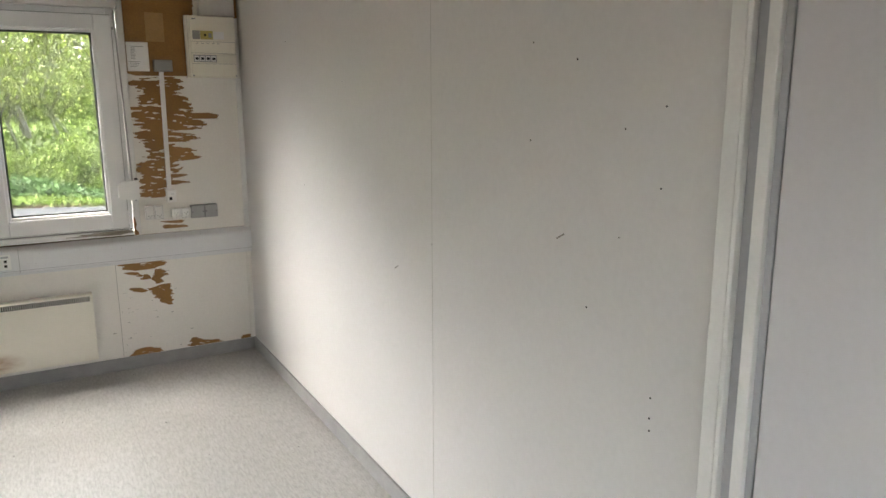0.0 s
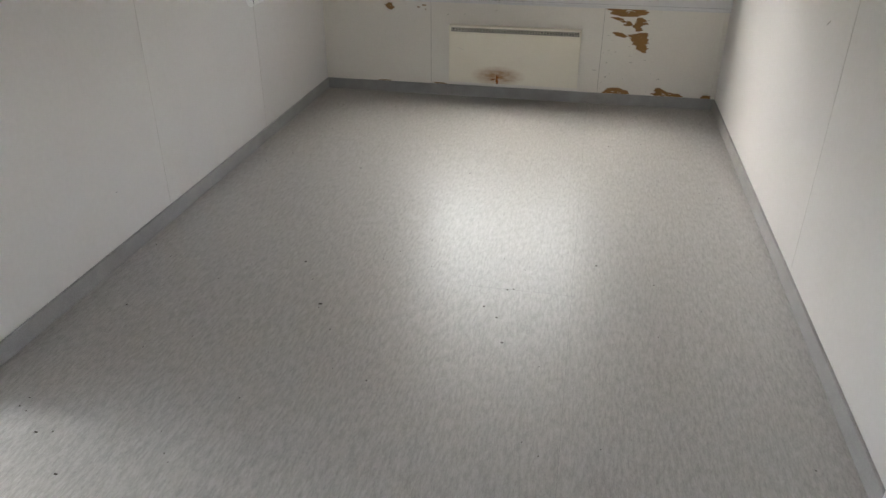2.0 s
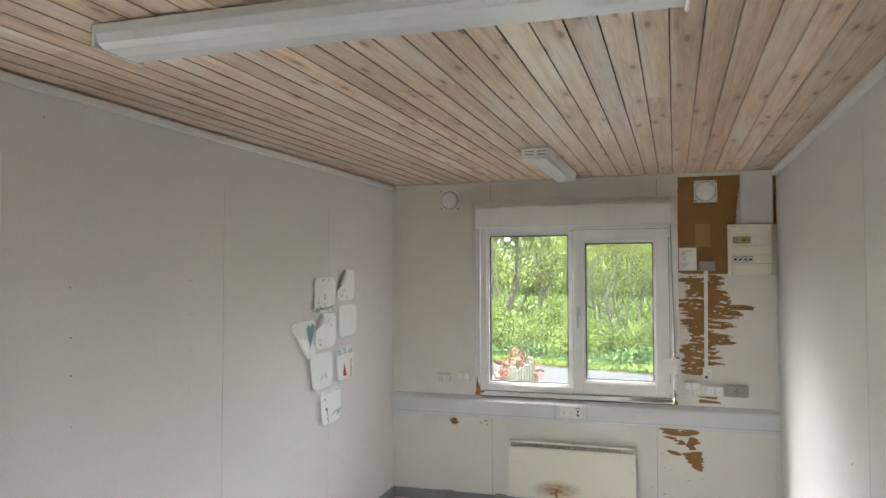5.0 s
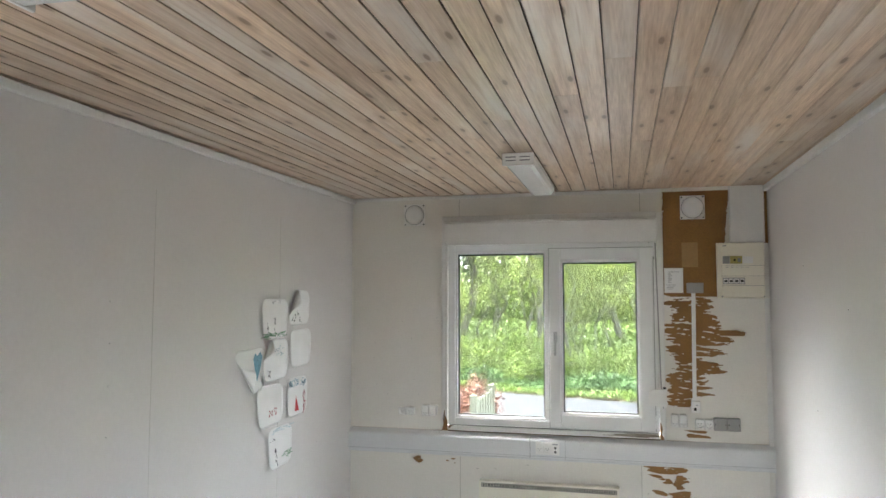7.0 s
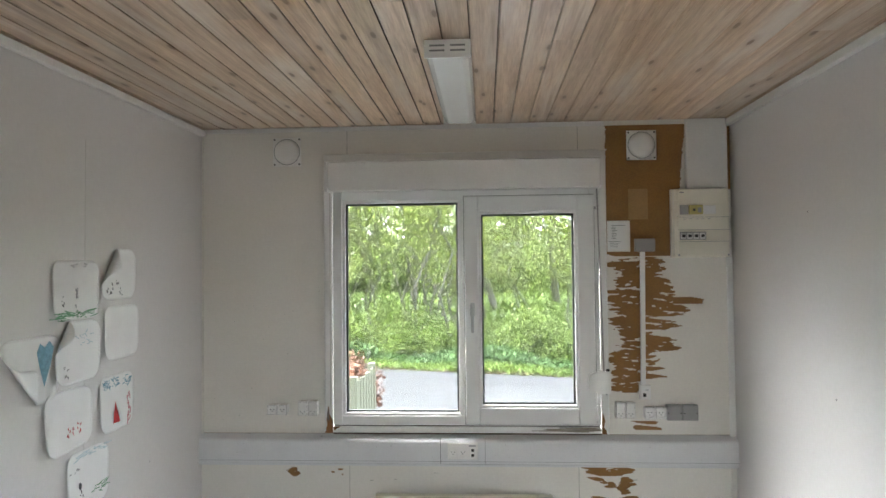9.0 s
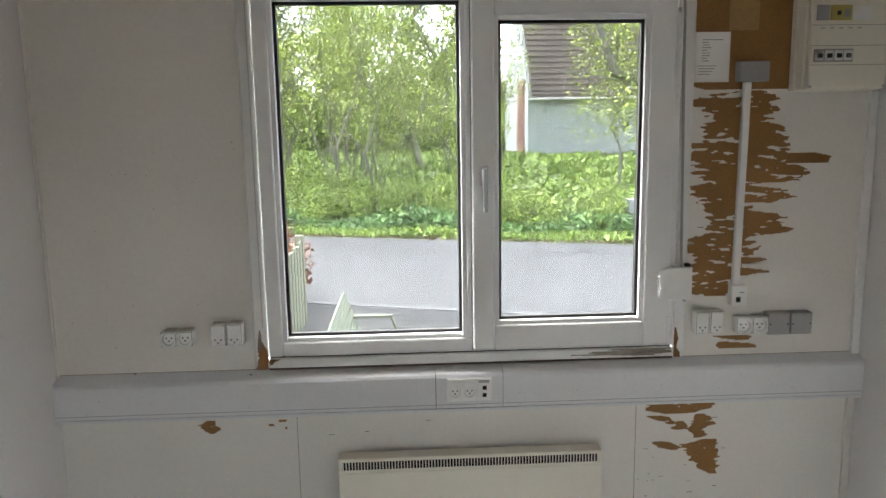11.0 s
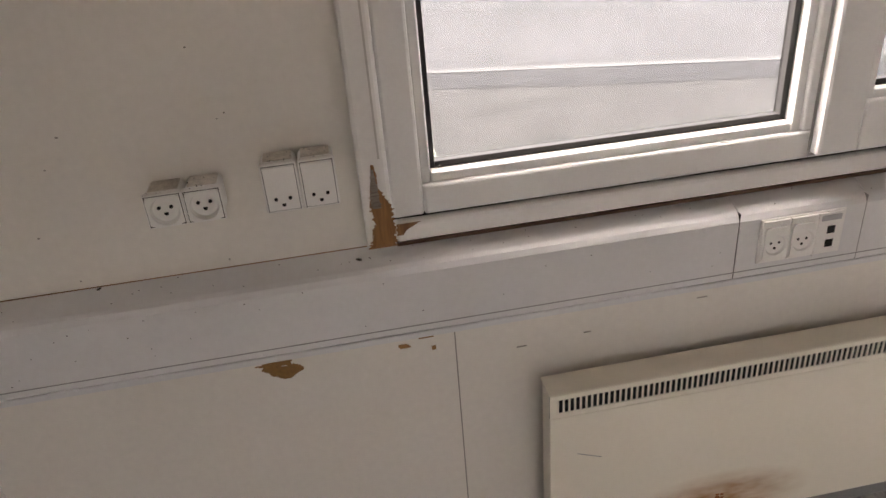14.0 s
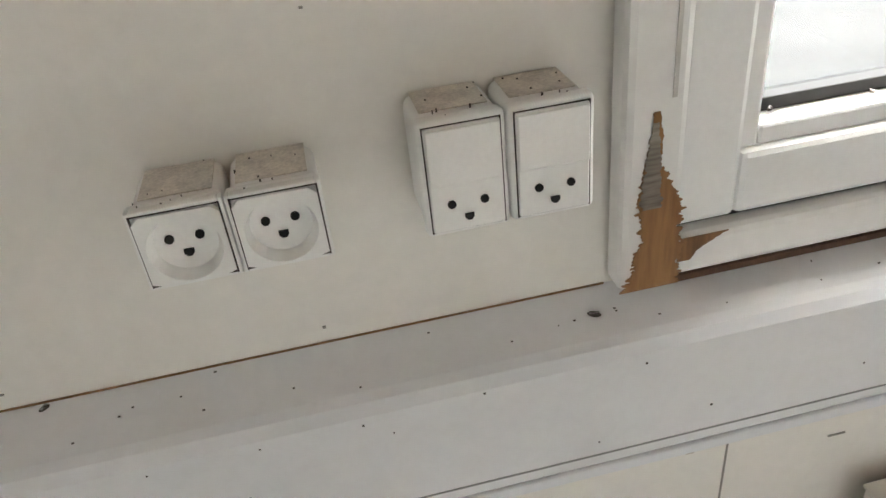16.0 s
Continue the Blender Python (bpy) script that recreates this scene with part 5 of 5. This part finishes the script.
# tall thicket at the far side of the meadow
for i in range(30):
    x, y = -24 + 1.65 * i, orn.uniform(37, 41)
    put_copy(shrubs[i % 3], x, y, orn.uniform(0, 360), orn.uniform(1.7, 2.6))
# thin saplings on the bank
slim = [tree(6.8, 1.5, 140 + i, 2300, 0.042, SPRING, 0.05, 0.36) for i in range(3)]
for i in range(46):
    x, y = (orn.uniform(-11, 2.6), orn.uniform(15.0, 25)) if i < 36 else (orn.uniform(9, 17), orn.uniform(15.5, 24))
    if i < 3:
        put(slim[i], x, y, orn.uniform(0, 360), 1.0)
    else:
        put_copy(slim[i % 3], x, y, orn.uniform(0, 360), orn.uniform(0.65, 1.2))
# far wood
n = 42000
far = np.random.RandomState(77)
fx, fy = far.uniform(-75, 90, n), far.uniform(58, 72, n)
fz = 0.3 + far.uniform(0, 1, n) ** 1.2 * (7.0 + 2.4 * np.sin(fx * 0.35) + 2.0 * np.sin(fx * 1.1))
tagged(new("far_wood", flakes("far_wood", np.stack([fx, fy, fz], 1), 0.42, leaf_material("far_wood_leaves", (0.0936, 0.108, 0.0504), (0.06, 0.07, 0.045)), 78)), "hazy pale green wood far behind the meadow", "woods", kind="stuff")

# ---- white house behind the bank ----
house = thing("house", (10.8, 31, 0.3), "white single-storey house with a steep brown tiled roof", "house")
HX0, HX1, HY0, HY1, HZ0, HE, HR = 6.3, 17.5, 28.0, 35.0, 0.3, 3.05, 7.9
part("wall", prism([(HY0, HZ0), (HY1, HZ0), (HY1, HE), ((HY0 + HY1) / 2, HR), (HY0, HE)], HX0, HX1, "x"), HOUSEWALL, house)
part("plinth", box(HX0 - 0.03, HX1 + 0.03, HY0 - 0.04, HY1 + 0.03, HZ0 - 0.4, HZ0 + 0.12), TAR, house)
mid = (HY0 + HY1) / 2
part("roof", prism([(HY0 - 0.35, HE - 0.3), (mid, HR + 0.18), (HY1 + 0.35, HE - 0.3), (HY1 + 0.35, HE - 0.08), (mid, HR + 0.42), (HY0 - 0.35, HE - 0.08)], HX0 + 0.1, HX1 + 0.3, "x"), ROOF, house)
bm = bmesh.new()
for i in range(22):
    k = (i + 0.5) / 22
    y, z = HY0 - 0.35 + (mid - HY0 + 0.35) * k, HE - 0.08 + (HR + 0.5 - HE) * k
    box(HX0 + 0.1, HX1 + 0.3, y - 0.03, y + 0.03, z - 0.02, z + 0.03, bm=bm)
part("tile_courses", bm, ROOF, house)
part("brick_pier", box(HX0 - 0.04, HX0 + 0.0, HY0 + 0.9, HY0 + 2.7, HZ0, HE + 0.6), BRICK, house)
part("gutter", rod((HX0, HY0 - 0.4, HE - 0.28), (HX1, HY0 - 0.4, HE - 0.28), 0.06), GREYBOX, house)
win = part("window", box(11.5, 12.7, HY0 - 0.03, HY0 - 0.001, 1.1, 2.2), WHITE, house)
part("pane", box(11.57, 12.63, HY0 - 0.04, HY0 - 0.031, 1.17, 2.13), BLACK, win)

# ---- bench, fence, utility cabinet ----
bench = thing("garden_bench", (0.95, 2.75, GZ), "weathered pale green slatted garden bench beside the yard", "bench")
BY0, BY1 = 2.05, 3.5
def slat(x, z, lean, wide):
    own = bmesh.new()
    bmesh.ops.create_cube(own, size=1, matrix=pose(x, (BY0 + BY1) / 2, z, 0, lean) @ Matrix.Diagonal((wide, BY1 - BY0, 0.02, 1)))
    bmesh.ops.bevel(own, geom=own.edges[:], offset=0.003, segments=1, affect="EDGES")
    return own


for k in range(6):
    part("seat_slat", slat(0.815 + k * 0.068, -0.075, 0, 0.052), BENCHPAINT, bench)
for k in range(5):
    part("back_slat", slat(0.775 - k * 0.027, 0.0 + k * 0.07, 68, 0.06), BENCHPAINT, bench)
for y in (BY0 + 0.08, BY1 - 0.08):
    part("leg", rod((0.80, y, GZ), (0.76, y, -0.05), 0.022), BENCHPAINT, bench)
    part("leg", rod((1.17, y, GZ), (1.13, y, -0.09), 0.016), BENCHPAINT, bench)
    part("arm_post", rod((1.13, y, -0.09), (1.05, y, 0.105), 0.012), BENCHPAINT, bench)
    part("back_post", rod((0.76, y, -0.09), (0.65, y, 0.30), 0.018), BENCHPAINT, bench)
    part("seat_rail", box(0.76, 1.19, y - 0.02, y + 0.02, -0.118, -0.086, 0.003), BENCHPAINT, bench)
    part("armrest", box(0.70, 1.06, y - 0.03, y + 0.03, 0.103, 0.125, 0.004), BENCHPAINT, bench)
fence = thing("board_fence", (0.03, 4.9, GZ), "low mossy pale board fence beside the bench", "fence")
for k in range(6):
    y = 4.35 + k * 0.19
    part("board", box(0.03, 0.055, y, y + 0.14, GZ, 0.44 + 0.02 * math.sin(k * 3), 0.004), FENCE, fence)
for z in (-0.2, 0.25):
    part("rail", box(-0.01, 0.0295, 4.3, 5.5, z, z + 0.08, 0.004), FENCE, fence)
for y in (4.25, 5.5):
    part("post", box(-0.03, 0.06, y, y + 0.09, GZ, 0.5, 0.006), FENCE, fence)
cop = bush("copper_hedge", 0.42, 0.7, 0.7, 3600, 0.035, COPPER, 90, "copper-leaved beech hedge end at the yard's edge", "", 14)
put(cop, -0.42, 6.3, 0, 1.0, GZ + 0.25)
tuft = np.random.RandomState(15)
n = 900
tp = np.stack([tuft.uniform(0.1, 0.62, n), tuft.uniform(3.0, 4.6, n), GZ + tuft.uniform(0, 0.12, n)], 1)
tagged(new("grass_tuft", flakes("grass_tuft", tp, 0.04, GRASS, 16, 1.6, 0.5)), "tuft of bright grass beside the bench", "grass", kind="stuff")
ub = thing("utility_cabinet", (5.85, 12.2, bank(5.85, 12.2)), "small grey utility cabinet in the verge weeds", "cabinet")
part("post", box(5.81, 5.89, 12.16, 12.24, bank(5.85, 12.2) - 0.1, 0.0), GREYBOX, ub)
part("cabinet_box", box(5.70, 6.0, 12.08, 12.32, -0.14, 0.13, 0.012), UTILITY, ub)
part("cabinet_lid", box(5.69, 6.01, 12.07, 12.33, 0.1305, 0.155, 0.006), GREYBOX, ub)
limbs = thing("leaning_tree", (8.6, 16.5, bank(8.6, 16.5)), "old tree with a thick leaning limb before the house", "tree")
bm = bmesh.new()
limb(bm, (8.8, 16.5, bank(8.8, 16.5) - 0.3), (8.2, 16.5, 2.3), 0.26, 0.2, 3, orn)
limb(bm, (8.2, 16.5, 2.3), (6.5, 16.3, 3.0), 0.17, 0.13, 3, orn)
limb(bm, (6.5, 16.3, 3.0), (5.7, 16.2, 5.2), 0.13, 0.06, 4, orn)
for k in range(26):
    a = Vector((5.7 + orn.uniform(0, 2.6), 16.3, 2.6 + orn.uniform(0, 1.6)))
    limb(bm, a, a + Vector((orn.uniform(-1.6, 1.2), orn.uniform(-0.8, 0.8), orn.uniform(-1.6, 0.9))), 0.018, 0.004, 4, orn)
part("trunk", bm, BARK, limbs)
lp = np.random.RandomState(66)
lpts = np.stack([lp.uniform(5.4, 9.2, 1500), lp.uniform(15.6, 17, 1500), lp.uniform(1.2, 4.8, 1500)], 1)
crown = new("crown", flakes("crown", lpts - np.array(limbs.location), 0.05, SPRING, 67))
crown.parent = limbs
